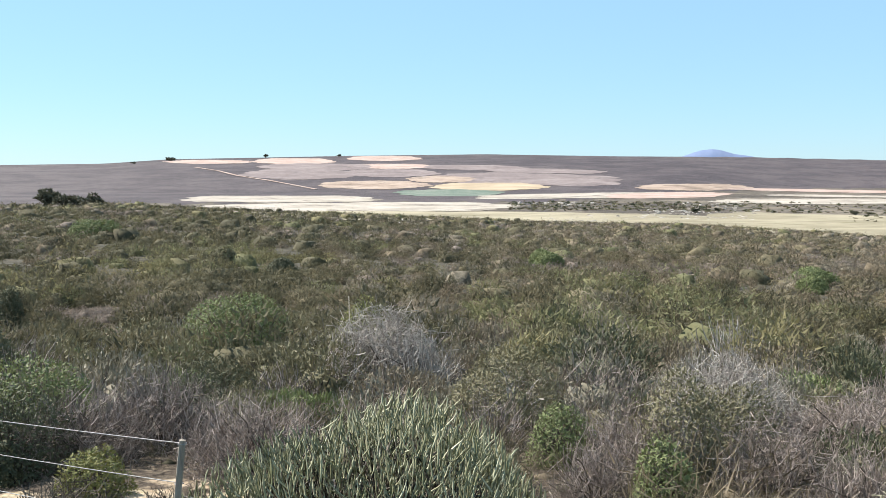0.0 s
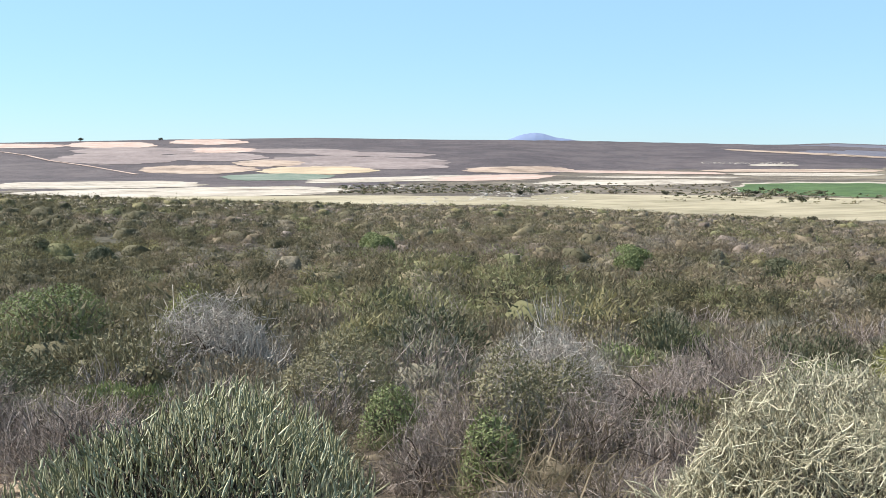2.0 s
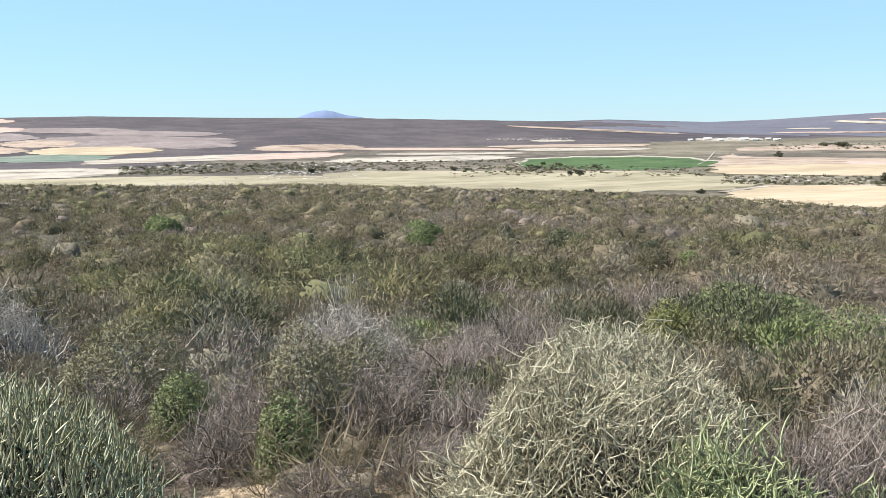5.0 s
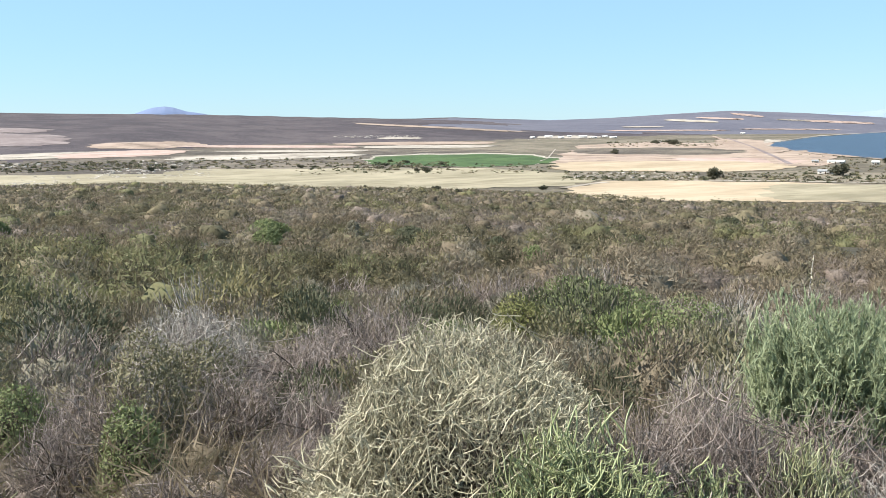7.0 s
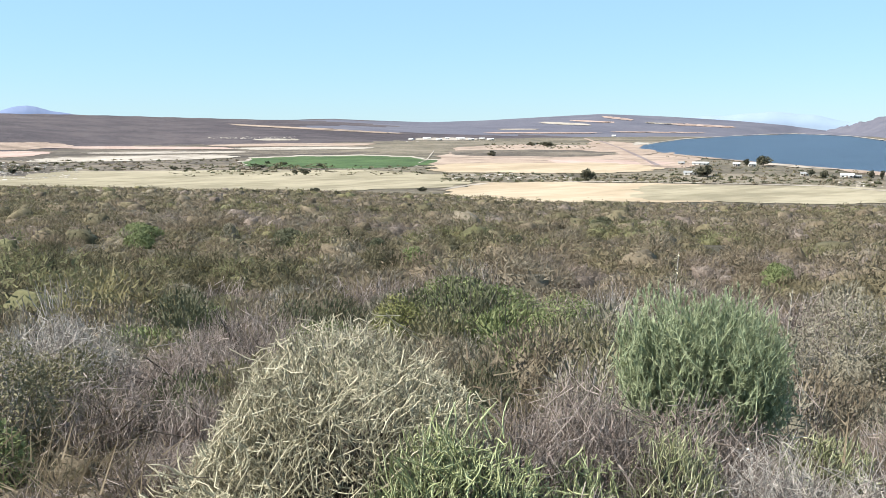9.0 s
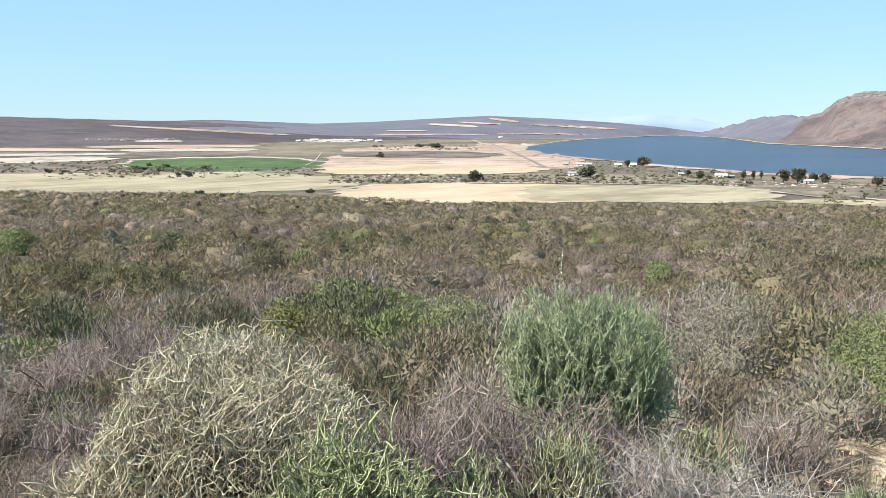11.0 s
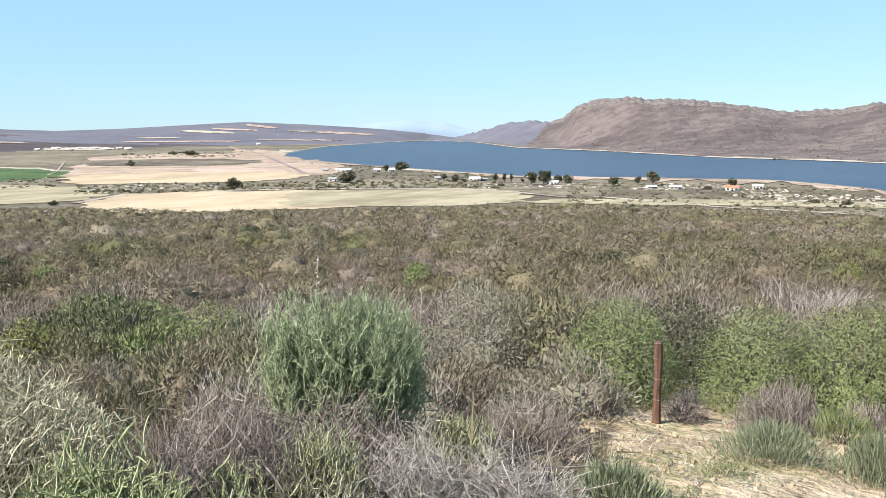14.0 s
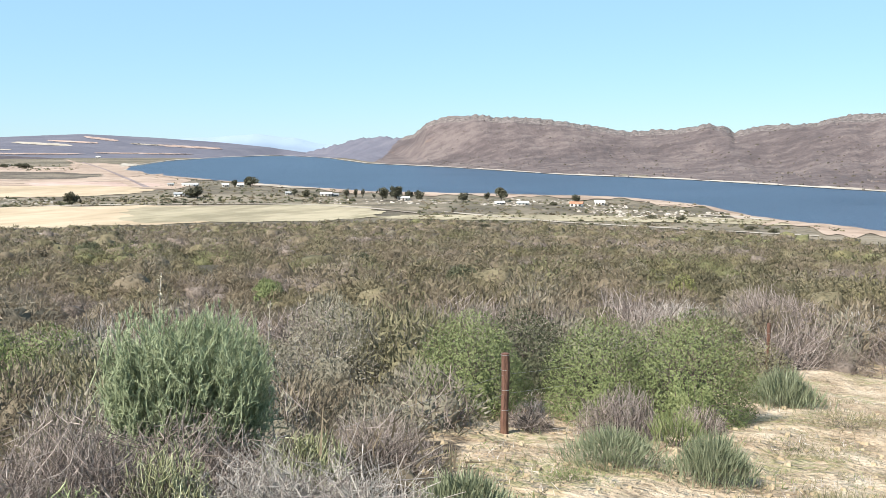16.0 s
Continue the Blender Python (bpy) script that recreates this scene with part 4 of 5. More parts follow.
dry_brush(-22.0, 10.8, 1.1, 1.15, 1500, M_MAUVE_TWIG, "dark mauve-grey twiggy bush behind bare sand", 0.4, 0.006, 0.4, 0.6)
dry_brush(54.8, 5.55, 0.85, 0.98, 2400, M_MAUVE_TWIG, "grey-mauve dry twigs round the foot of a needle bush", 0.34, 0.0048, 0.35, 0.8)
dry_brush(60.8, 5.0, 0.6, 0.62, 1500, M_DEAD, "bleached dry twigs beside a yellow-green succulent", 0.3, 0.0045, 0.3, 0.9)
# needle and leafy bushes
# dark leaf colour stands in for shade on this left bush
leafy_bush(-26.0, 10.5, 0.9, 1.2, 3000, 0.055, M_DARK_LEAF, "dark green bush behind the fence wires", 0.4)
leafy_bush(-14.5, 13.5, 1.0, 1.2, 3000, 0.055, M_DARK_LEAF, "dark green bush among mauve scrub", 0.4)
leafy_bush(17.0, 9.6, 0.7, 1.15, 3500, 0.05, M_OLIVE_LEAF, "olive feathery bush mixed with dry stems", 0.25, M_DEAD)
leafy_bush(4.0, 12.5, 1.0, 1.2, 3500, 0.055, M_OLIVE_LEAF, "olive feathery bush among dry scrub", 0.25, M_DEAD)
leafy_bush(47.5, 15.5, 1.1, 1.2, 3500, 0.055, M_GREEN_LEAF, "fresh green bush behind dry brush", 0.4)
leafy_bush(59.0, 13.0, 0.8, 1.0, 2500, 0.05, M_GREY_LEAF, "grey-olive bush above bare sand", 0.3, M_DEAD)
needle_bush(54.5, 6.2, 0.80, 1.66, 2500, M_BLUE_LEAF, "blue-green needle-leaved bush above a dry skirt", 0.62)
leafy_bush(71.9, 11.9, 0.95, 1.38, 9200, 0.038, M_GREEN_LEAF, "rounded green small-leaved bush behind the fence post")
leafy_bush(75.5, 14.6, 1.0, 1.5, 4500, 0.055, M_DARK_LEAF, "dark green rounded bush behind the fence post")
leafy_bush(80.0, 12.0, 0.95, 1.38, 8800, 0.038, M_GREEN_LEAF, "rounded green small-leaved bush at the sand's edge")
leafy_bush(85.2, 12.1, 1.05, 1.50, 9200, 0.038, M_GREEN_LEAF, "broad green small-leaved bush at the sand's edge")
leafy_bush(63.4, 14.8, 1.25, 1.5, 6500, 0.05, M_GREY_LEAF, "grey-olive thin-leaved bush with pale twigs", 0.3, M_DEAD)
leafy_bush(41.2, 18.8, 1.75, 1.5, 6500, 0.075, M_GREEN_LEAF, "broad green bush with fresh yellow-green shoots")
leafy_bush(37.0, 17.5, 0.7, 1.1, 1800, 0.07, M_YELLOW_LEAF, "fresh yellow-green bush among grey scrub")
leafy_bush(-12.5, 24.5, 1.9, 1.85, 6000, 0.095, M_GREEN_LEAF, "large rounded green bush with yellow tips")
leafy_bush(-4.8, 20.5, 0.9, 1.9, 1800, 0.08, M_YELLOW_LEAF, "pale yellow-green bush behind a dead bush")
leafy_bush(-21.0, 8.8, 0.40, 0.52, 1300, 0.05, M_YELLOW_LEAF, "small yellow-green bush on the sand", 0.3)
leafy_bush(7.2, 9.6, 0.42, 0.75, 2200, 0.04, M_GREEN_LEAF, "small fresh green bush beside dry brush", 0.45)
leafy_bush(14.3, 8.6, 0.5, 1.25, 2600, 0.05, M_OLIVE_LEAF, "olive upright bush with thin dry stems", 0.25, M_DEAD)
leafy_bush(13.2, 7.2, 0.36, 0.75, 1700, 0.045, M_GREEN_LEAF, "dark green upright bush beside the fence", 0.3)
leafy_bush(88.5, 16.0, 0.9, 0.9, 2500, 0.055, M_OLIVE_LEAF, "low olive bush beside the sandy track", 0.4)
leafy_bush(-24.0, 13.0, 1.1, 1.3, 3500, 0.06, M_GREEN_LEAF, "green leafy bush among mauve scrub", 0.45)
leafy_bush(-28.0, 20.0, 1.8, 2.4, 4500, 0.09, M_DARK_LEAF, "tall dark green bush among scrub", 0.5)
leafy_bush(84.6, 38.0, 0.9, 1.7, 1600, 0.11, M_YELLOW_LEAF, "bright yellow-green bush among grey thickets", 0.4)


def slope_bush(az, el, wide_px, tall_px, material, label):
    """A bush of the middle distance, sized by the angle that it fills."""
    rr_ = np.geomspace(9, 300, 500)
    rise = np.degrees(np.arctan2(height(rr_, np.full(500, az)) - EYE, rr_))
    r = float(np.interp(el, np.maximum.accumulate(rise), rr_))
    leafy_bush(az, r, wide_px / 1658 * r * 0.5, tall_px / 1658 * r, 2600, max(0.05, 4.5 / 1658 * r), material, label, 0.4)


slope_bush(11.77, -5.11, 26, 24, M_DARK_LEAF, "dark rounded bush standing over low scrub")
slope_bush(-9.85, -6.55, 70, 42, M_DARK_LEAF, "broad dark bush among brown scrub")
slope_bush(-13.34, -5.73, 60, 36, M_OLIVE_LEAF, "olive bush among brown scrub")
slope_bush(6.02, -5.87, 56, 32, M_GREEN_LEAF, "fresh green bush among brown scrub")
slope_bush(21.65, -6.63, 90, 34, M_GREEN_LEAF, "broad fresh green bush among grey scrub")
slope_bush(-20.44, -4.05, 100, 42, M_GREEN_LEAF, "broad green bush below the slope crest")
# this bush's shade is given by its dark leaf colour
slope_bush(-25.08, -9.40, 60, 90, M_DARK_LEAF, "tall bush, shade put in its dark leaf colour")
slope_bush(30.37, -7.31, 96, 38, M_DARK_LEAF, "broad dark olive bush on the slope")
slope_bush(26.70, -7.11, 50, 40, M_GREY_LEAF, "pale grey bush on the slope")
slope_bush(35.54, -7.86, 56, 34, M_DARK_LEAF, "dark green bush on the slope")
slope_bush(6.40, -6.08, 64, 32, M_GREEN_LEAF, "green bush on the slope among brown scrub")
slope_bush(21.56, -7.10, 64, 32, M_GREEN_LEAF, "light green bush on the slope")
slope_bush(37.82, -8.61, 64, 44, M_GREEN_LEAF, "light green rounded bush on the slope")
slope_bush(43.94, -7.37, 40, 24, M_DARK_LEAF, "small dark bush on the slope")
slope_bush(59.66, -9.60, 70, 44, M_GREEN_LEAF, "light green feathery bush on the slope")
slope_bush(71.78, -8.38, 76, 36, M_DARK_LEAF, "dark green bush on the slope")
slope_bush(71.15, -8.50, 66, 40, M_DARK_LEAF, "dark spiky bush on the slope")
slope_bush(59.39, -9.34, 70, 46, M_GREEN_LEAF, "yellowish green bush behind the needle bush")
slope_bush(65.06, -7.20, 60, 24, M_DARK_LEAF, "low dark bush far on the slope")
slope_bush(49.30, -6.37, 60, 26, M_DARK_LEAF, "low dark olive bush on the slope")


def tuft(az, r, radius, tall, n, material, label, width=0.011, name="grey_green_tuft", lean=0.5):
    """A tuft of narrow upright leaves on a few stems."""
    e = plant(name, az, r, label, "small shrub")
    base = RNG.normal(size=(n, 3)) * [radius * 0.45, radius * 0.45, 0]
    base[:, 2] = RNG.random(n) ** 0.7 * tall * 0.68 * np.clip(1.25 - np.hypot(base[:, 0], base[:, 1]) / radius, 0.15, 1)
    way = unit(base * [1, 1, 0]) * lean * RNG.random((n, 1)) + [0, 0, 1.0] + RNG.normal(size=(n, 3)) * 0.25
    part("leaf_tuft", leaves(base, way, tall * (0.22 + 0.25 * RNG.random(n)), width, 0.15), material, e)
    s = limb_paths(24, radius * 0.8, tall * 0.8)
    part("stem_cluster", tubes(s, taper(24, 5, 0.004, 0.002), 3), M_BARK, e)
    return e


tuft(80.7, 8.4, 0.44, 0.38, 2000, M_TUFT, "grey-green tufted shrub on bare sand", 0.008, lean=0.8)
tuft(86.7, 8.2, 0.34, 0.50, 1800, M_TUFT, "upright grey-green tufted shrub on bare sand", 0.008)
tuft(90.5, 14.6, 0.5, 0.65, 1600, M_TUFT, "grey-green tufted shrub on the sandy slope", 0.014)
tuft(71.4, 6.3, 0.36, 0.36, 1200, M_TUFT, "low blue-green tuft at the sand's edge")
tuft(84.5, 9.8, 0.35, 0.42, 500, M_GREEN_LEAF, "small green tuft below a broad bush")
tuft(94.6, 7.0, 0.5, 0.30, 900, M_OLIVE_LEAF, "olive grass clump on the sand", 0.006, "grass_clump", 0.9)
tuft(97.5, 6.6, 0.6, 0.32, 900, M_OLIVE_LEAF, "olive grass clump on the sand", 0.006, "grass_clump", 0.9)
tuft(92.0, 6.2, 0.5, 0.22, 700, M_OLIVE_LEAF, "short olive grass clump on the sand", 0.006, "grass_clump", 0.9)
tuft(78.2, 7.5, 0.35, 0.10, 700, M_GREEN_LEAF, "patch of short fresh green grass on sand", 0.006, "grass_patch", 0.9)
tuft(94.0, 12.5, 0.8, 0.20, 800, M_OLIVE_LEAF, "thin olive grass patch on the sandy track", 0.008, "grass_patch", 0.9)
tuft(91.5, 10.4, 0.6, 0.10, 600, M_OLIVE_LEAF, "thin olive grass patch on the sandy track", 0.008, "grass_patch", 0.9)


# flower stalks
def stalk(az, r, tall, lean):
    e = plant("flower_stalk", az, r, "thin dry upright flower stalk above the scrub", "dry stalk")
    t = np.linspace(0, 1, 8)
    p = np.stack([t * lean, 0.02 * np.sin(t * 7), t * tall], -1)[None]
    st = part("stem", tubes(p, np.linspace(0.0045, 0.003, 8)[None]), M_DEAD, e)
    n = 60
    h = tall * (0.72 + 0.28 * RNG.random(n))
    pos = np.stack([h / tall * lean, 0 * h, h], -1)
    part("seed_head", leaves(pos, RNG.normal(size=(n, 3)) + [0, 0, 0.8], 0.028, 0.010), M_STEM_STRAW, st, "pale dry seed heads")


stalk(53.4, 7.2, 1.72, 0.02)
stalk(59.8, 6.9, 1.56, 0.10)

# ---- scattered shrubs of the middle ground ----
PROTO = []


def proto(name, label, category, builders):
    e = new(name)
    tagged(e, label, category, "scrub on the slope")
    for nm, data, m, lab in builders:
        part(nm, data, m, e, lab)
    PROTO.append(e)
    return e


def twig_set(n, radius, tall, thick=0.008, upward=0.5):
    return tubes(stem_paths(n, radius, tall, 0.42, upward, 0.5, 3, 0.4, 0.3), taper(n, 3, thick, thick * 0.35), 3)


def blade_dome(radius, tall, n, size):
    p, w_ = dome_points(n, radius, tall, 0.6, 0.2, 10, 0.4)
    way = unit(w_ * 0.55 + RNG.normal(size=w_.shape) * 0.45 + [0, 0, 0.5])
    L = size * RNG.uniform(0.8, 2.2, n)
    mass, mf = crowns([radius], [tall], 12, 5, 0.42)
    return join((mass[0], mf), blades_of(p - way * L[:, None] * 0.5, way, L, L * 0.3, w_))


def branch_set(radius, tall):
    return tubes(limb_paths(10, radius * 0.85, tall * 0.85, 4), taper(10, 4, 0.02, 0.007), 3)


for leaf, lab in ((M_OLIVE_LEAF, "olive small-leaved scrub bush"), (M_GREEN_LEAF, "green small-leaved scrub bush"), (M_GREY_LEAF, "grey-olive scrub bush on the slope"), (M_BROWN_LEAF, "brown-olive scrub bush on the slope"), (M_DARK_LEAF, "dark green scrub bush on the slope")):
    proto("scrub_bush", lab, "shrub", [("foliage", blade_dome(1.0, 1.0, 2300, 0.055), leaf, ""), ("branchwork", join(branch_set(1, 1), twig_set(60, 1.04, 1.08)), M_BARK, "")])
proto("dry_scrub_bush", "bare grey-mauve scrub bush on the slope", "dry shrub", [("twig_crown", twig_set(330, 1.0, 1.0), M_MAUVE_TWIG, ""), ("branchwork", branch_set(1, 1), M_BARK, "")])
proto("dry_scrub_bush", "bleached bare scrub bush on the slope", "dry shrub", [("twig_crown", twig_set(320, 1.0, 1.0), M_DEAD, ""), ("branchwork", branch_set(1, 1), M_BARK, "")])
proto("dry_scrub_bush", "half-bare mauve and olive scrub bush", "dry shrub", [("twig_crown", twig_set(260, 1.0, 1.0), M_MAUVE_TWIG, ""), ("foliage", blade_dome(0.95, 0.95, 1000, 0.055), M_GREY_LEAF, "")])
HEROES = [(float(o.location.x), float(o.location.y)) for o in bpy.data.objects if o.type == "EMPTY" and o.location.length > 1]


def patch(x, y, k=0.0):
    """Slow change of the plant cover over the slope."""
    return noise.fractal((x * 0.07 + k, y * 0.07, k), 1.0, 2.0, 3)


def free(x, y, gap):
    return all((x - a_) ** 2 + (y - b_) ** 2 > gap * gap for a_, b_ in HEROES)


count = 0
placed = []
tries = 0
while count < 290 and tries < 20000:
    tries += 1
    az = RNG.uniform(-32, 101)
    r = math.sqrt(RNG.uniform(7.5 ** 2, 27 ** 2))
    x, y = r * math.sin(radians(az)), r * math.cos(radians(az))
    size = RNG.uniform(0.75, 1.55) * (0.62 + 0.38 * smooth(r, 8, 20))
    if az > 71 and r < 17 + 9 * smooth(az, 86, 98):
        continue
    if -32 < az < -10 and r < 10:
        continue
    if not free(x, y, 0.55 + 0.45 * size) or any((x - a_) ** 2 + (y - b_) ** 2 < (0.42 * (size + s_)) ** 2 for a_, b_, s_ in placed):
        continue
    w = patch(x, y)
    v = RNG.random() + w * 0.5
    k = 5 if v < 0.22 else 7 if v < 0.40 else 6 if v < 0.47 else 3 if v < 0.62 else 2 if v < 0.76 else 0 if v < 0.93 else 1 if v < 1.08 else 4
    src = PROTO[k]
    if k not in [p_[3] for p_ in placed if len(p_) > 3] and src.location.length == 0:
        ob = src
    else:
        ob = copy_thing(src, pose(0, 0, 0))
    ob.matrix_basis = pose(x, y, float(ground_z(x, y)) - 0.03, RNG.uniform(-6, 6), RNG.uniform(-6, 6), RNG.uniform(0, 360)) @ Matrix.Diagonal((size, size * RNG.uniform(0.8, 1.2), size * RNG.uniform(0.75, 1.2), 1))
    placed.append((x, y, size))
    count += 1


# ---- scrub cover of the farther slope ----
SPRAY = dict(rough=0.9, island=0.10, coarse=0.35, translucent=0.32)
MASSES = [
    mat("olive_spray", three((0.170, 0.143, 0.086), (0.271, 0.229, 0.140), (0.381, 0.327, 0.207), 0.34, 0.66), 1.3, **SPRAY),
    mat("brown_spray", three((0.178, 0.141, 0.095), (0.291, 0.233, 0.160), (0.414, 0.338, 0.238), 0.34, 0.66), 1.3, **SPRAY),
    mat("grey_spray", three((0.204, 0.171, 0.124), (0.328, 0.279, 0.206), (0.463, 0.402, 0.303), 0.34, 0.66), 1.3, **SPRAY),
    mat("dark_spray", three((0.095, 0.085, 0.050), (0.170, 0.152, 0.089), (0.252, 0.227, 0.138), 0.34, 0.66), 1.3, **SPRAY),
    mat("green_spray", three((0.160, 0.155, 0.079), (0.264, 0.255, 0.130), (0.379, 0.367, 0.191), 0.34, 0.66), 1.3, **SPRAY),
    mat("yellow_green_spray", three((0.184, 0.161, 0.083), (0.293, 0.260, 0.132), (0.407, 0.364, 0.193), 0.34, 0.66), 1.3, **SPRAY),
    mat("mauve_spray", three((0.195, 0.155, 0.127), (0.324, 0.261, 0.218), (0.470, 0.389, 0.329), 0.34, 0.66), 2.0, **SPRAY),
]


def cover(name, label, n, r0, r1, blades, size_lo, size_hi, leaf, az0=-34, az1=103, power=2.0, keep=None, wide=0.6, rings=(10, 4), core=0.6):
    """Many shrubs joined into one cover: lumpy crowns of close leaf mass with loose leaves and twig ends over them."""
    az = RNG.uniform(az0, az1, n)
    r = (RNG.uniform(r0 ** power, r1 ** power, n)) ** (1 / power)
    if keep is not None:
        ok = keep(az, r)
        az, r = az[ok], r[ok]
        n = len(az)
    x, y = r * np.sin(np.radians(az)), r * np.cos(np.radians(az))
    z = ground_z(x, y)
    w = np.array([patch(a_, b_) for a_, b_ in zip(x, y)])
    w2 = np.array([patch(a_ * 0.35, b_ * 0.35, 5.0) for a_, b_ in zip(x, y)])
    v = 0.12 + RNG.random(n) * 0.62 + w * 0.60 + w2 * 0.55
    v = v + 0.08 * smooth(-az, -14, 12)
    kind = np.select([v < 0.17, v < 0.45, v < 0.53, v < 0.76, v < 0.93, v < 1.06], [6, 1, 2, 0, 3, 4], 5)
    kind = np.where((RNG.random(n) < 0.8 * smooth(-az, -16, 14)) & (kind < 4), 3, kind)
    s = RNG.uniform(size_lo, size_hi, n) * (0.85 + 0.5 * np.clip(w, -0.5, 0.6))
    big = RNG.random(n) < 0.2
    s = s * np.where(big, 1.4, 0.85)
    tall = s * RNG.uniform(0.55, 0.95, n)
    base = np.stack([x, y, z - 0.05], -1)[:, None]
    mass, mf = crowns(s, tall, *rings, core)
    d = RNG.normal(size=(n, blades, 3))
    d[..., 2] = np.abs(d[..., 2])
    d = unit(d)
    lob = 1 + 0.16 * np.sin(3 * np.arctan2(d[..., 1], d[..., 0]) + RNG.uniform(0, 6, (n, 1))) * np.sin(4 * d[..., 2] + RNG.uniform(0, 6, (n, 1)))
    k = (0.62 + 0.34 * RNG.random((n, blades, 1)) ** 0.7) * lob[..., None]
    pos = d * k * np.stack([s, s, tall], -1)[:, None]
    bare = (kind == 6)[:, None, None]
    way = unit(np.cross(d, RNG.normal(size=d.shape)) * 0.75 + d * 0.42 + [0, 0, 0.32])
    L = leaf * np.minimum(s, 1.3)[:, None] * (0.6 + 0.8 * RNG.random((n, blades)))
    W = L * np.where(bare[..., 0], wide * 0.5, wide)
    v_, f_ = blades_of((pos + base).reshape(-1, 3), way.reshape(-1, 3), L.ravel(), W.ravel(), d.reshape(-1, 3))
    per = len(mf) // n
    v_, f_ = join(((mass + base).reshape(-1, 3), mf), (v_, f_))
    ob = mesh_object(name, v_, f_, MASSES, np.concatenate([np.repeat(kind, per), np.repeat(kind, blades)]))
    return tagged(ob, label, "scrub", kind="stuff")


cover("scrub_thicket", "dense olive and brown scrub thicket on the slope", 760, 20, 52, 860, 0.55, 1.7, 0.17, power=1.6, wide=0.24, rings=(9, 3), core=0.48)
cover("scrub_cover", "dense low olive and brown scrub on the slope", 2400, 47, 125, 340, 0.7, 2.3, 0.2, power=1.5, wide=0.32, rings=(8, 3), core=0.5)
cover("low_scrub", "low dry undergrowth between the bushes", 1300, 7, 30, 130, 0.25, 0.6, 0.30, wide=0.08, rings=(6, 2), core=0.35, keep=lambda a_, r_: ~((a_ > 70) & (r_ < 17 + 9 * smooth(a_, 86, 98))) & ~((a_ < -9) & (r_ < 10)))


def on_slope(a_, r_):
    return r_ < np.minimum((EYE - VALLEY) / np.tan(np.radians(-at(EDGE, a_))) + 8 * np.sin(a_ * 2.1), 640)


cover("distant_scrub_cover", "low olive and brown scrub down the slope", 5400, 112, 250, 90, 0.9, 2.8, 0.3, power=1.3, wide=0.42, keep=on_slope, rings=(7, 3), core=0.55)
cover("far_scrub_cover", "low olive and brown scrub far down the slope", 11000, 235, 640, 28, 1.1, 2.9, 0.45, power=1.2, wide=0.5, keep=on_slope, rings=(6, 3), core=0.6)
cover("dry_undergrowth", "dry grey-brown undergrowth close round the bushes", 1000, 3.0, 12, 120, 0.2, 0.55, 0.32, wide=0.05, rings=(6, 2), core=0.3, keep=lambda a_, r_: ~((a_ > 66) & (r_ < 12)) & ~((a_ < -9) & (r_ > 6.5)))


def sand_clods():
    """Clods and pebbles on the bare sand, each a small faceted lump."""
    n, k = 900, 5
    az, r = RNG.uniform(70, 100, n), RNG.uniform(5.5, 15, n)
    x, y = r * np.sin(np.radians(az)), r * np.cos(np.radians(az))
    z = ground_z(x, y)
    s = 0.008 + 0.04 * RNG.random(n) ** 4 + 0.01 * RNG.random(n)
    th = np.arange(k) * 2 * math.pi / k
    j = RNG.uniform(0.7, 1.3, (n, k))
    lo = np.stack([np.cos(th) * j * s[:, None] * 1.3, np.sin(th) * j * s[:, None], 0 * j - 0.01], -1)
    hi = np.stack([np.cos(th) * j * s[:, None] * 0.7, np.sin(th) * j * s[:, None] * 0.6, s[:, None] * RNG.uniform(0.4, 0.8, (n, k))], -1)
    v = (np.concatenate([lo, hi], 1) + np.stack([x, y, z], -1)[:, None]).reshape(-1, 3)
    f = []
    for i in range(n):
        o = i * 2 * k
        f += [(o + a_, o + (a_ + 1) % k, o + k + (a_ + 1) % k, o + k + a_) for a_ in range(k)] + [tuple(o + k + a_ for a_ in range(k))]
    ob = mesh_object("sand_clods", v, f, M_SAND)
    tagged(ob, "pale clods and pebbles lying on bare sand", "clods", kind="stuff")


sand_clods()


def sprigs():
    """Short grass and weeds thinly strewn over the sand."""
    n, m = 900, 14
    az, r = RNG.uniform(69, 100, n), RNG.uniform(5.5, 17, n)
    x, y = r * np.sin(np.radians(az)), r * np.cos(np.radians(az))
    keep = np.array([noise.noise((a_ * 0.8, b_ * 0.8, 4.0)) for a_, b_ in zip(x, y)]) > -0.05
    x, y = x[keep], y[keep]
    n = len(x)
    base = np.stack([x, y, ground_z(x, y)], -1)[:, None] + RNG.normal(size=(n, m, 3)) * [0.06, 0.06, 0]
    way = RNG.normal(size=(n, m, 3)) * 0.6 + [0, 0, 0.8]
    L = RNG.uniform(0.03, 0.11, n * m)
    v, f = blades_of(base.reshape(-1, 3), way.reshape(-1, 3), L, np.full(n * m, 0.008))
    ob = mesh_object("sand_grass", v, f, [M_OLIVE_LEAF, M_GREEN_LEAF, M_DEAD], np.repeat(RNG.integers(0, 3, n), m))
    tagged(ob, "short thin grass and weeds on bare sand", "grass", kind="stuff")


sprigs()


# ---- valley: roads, rocks, scrub, trees, houses ----
PX = 1 / 1658.0


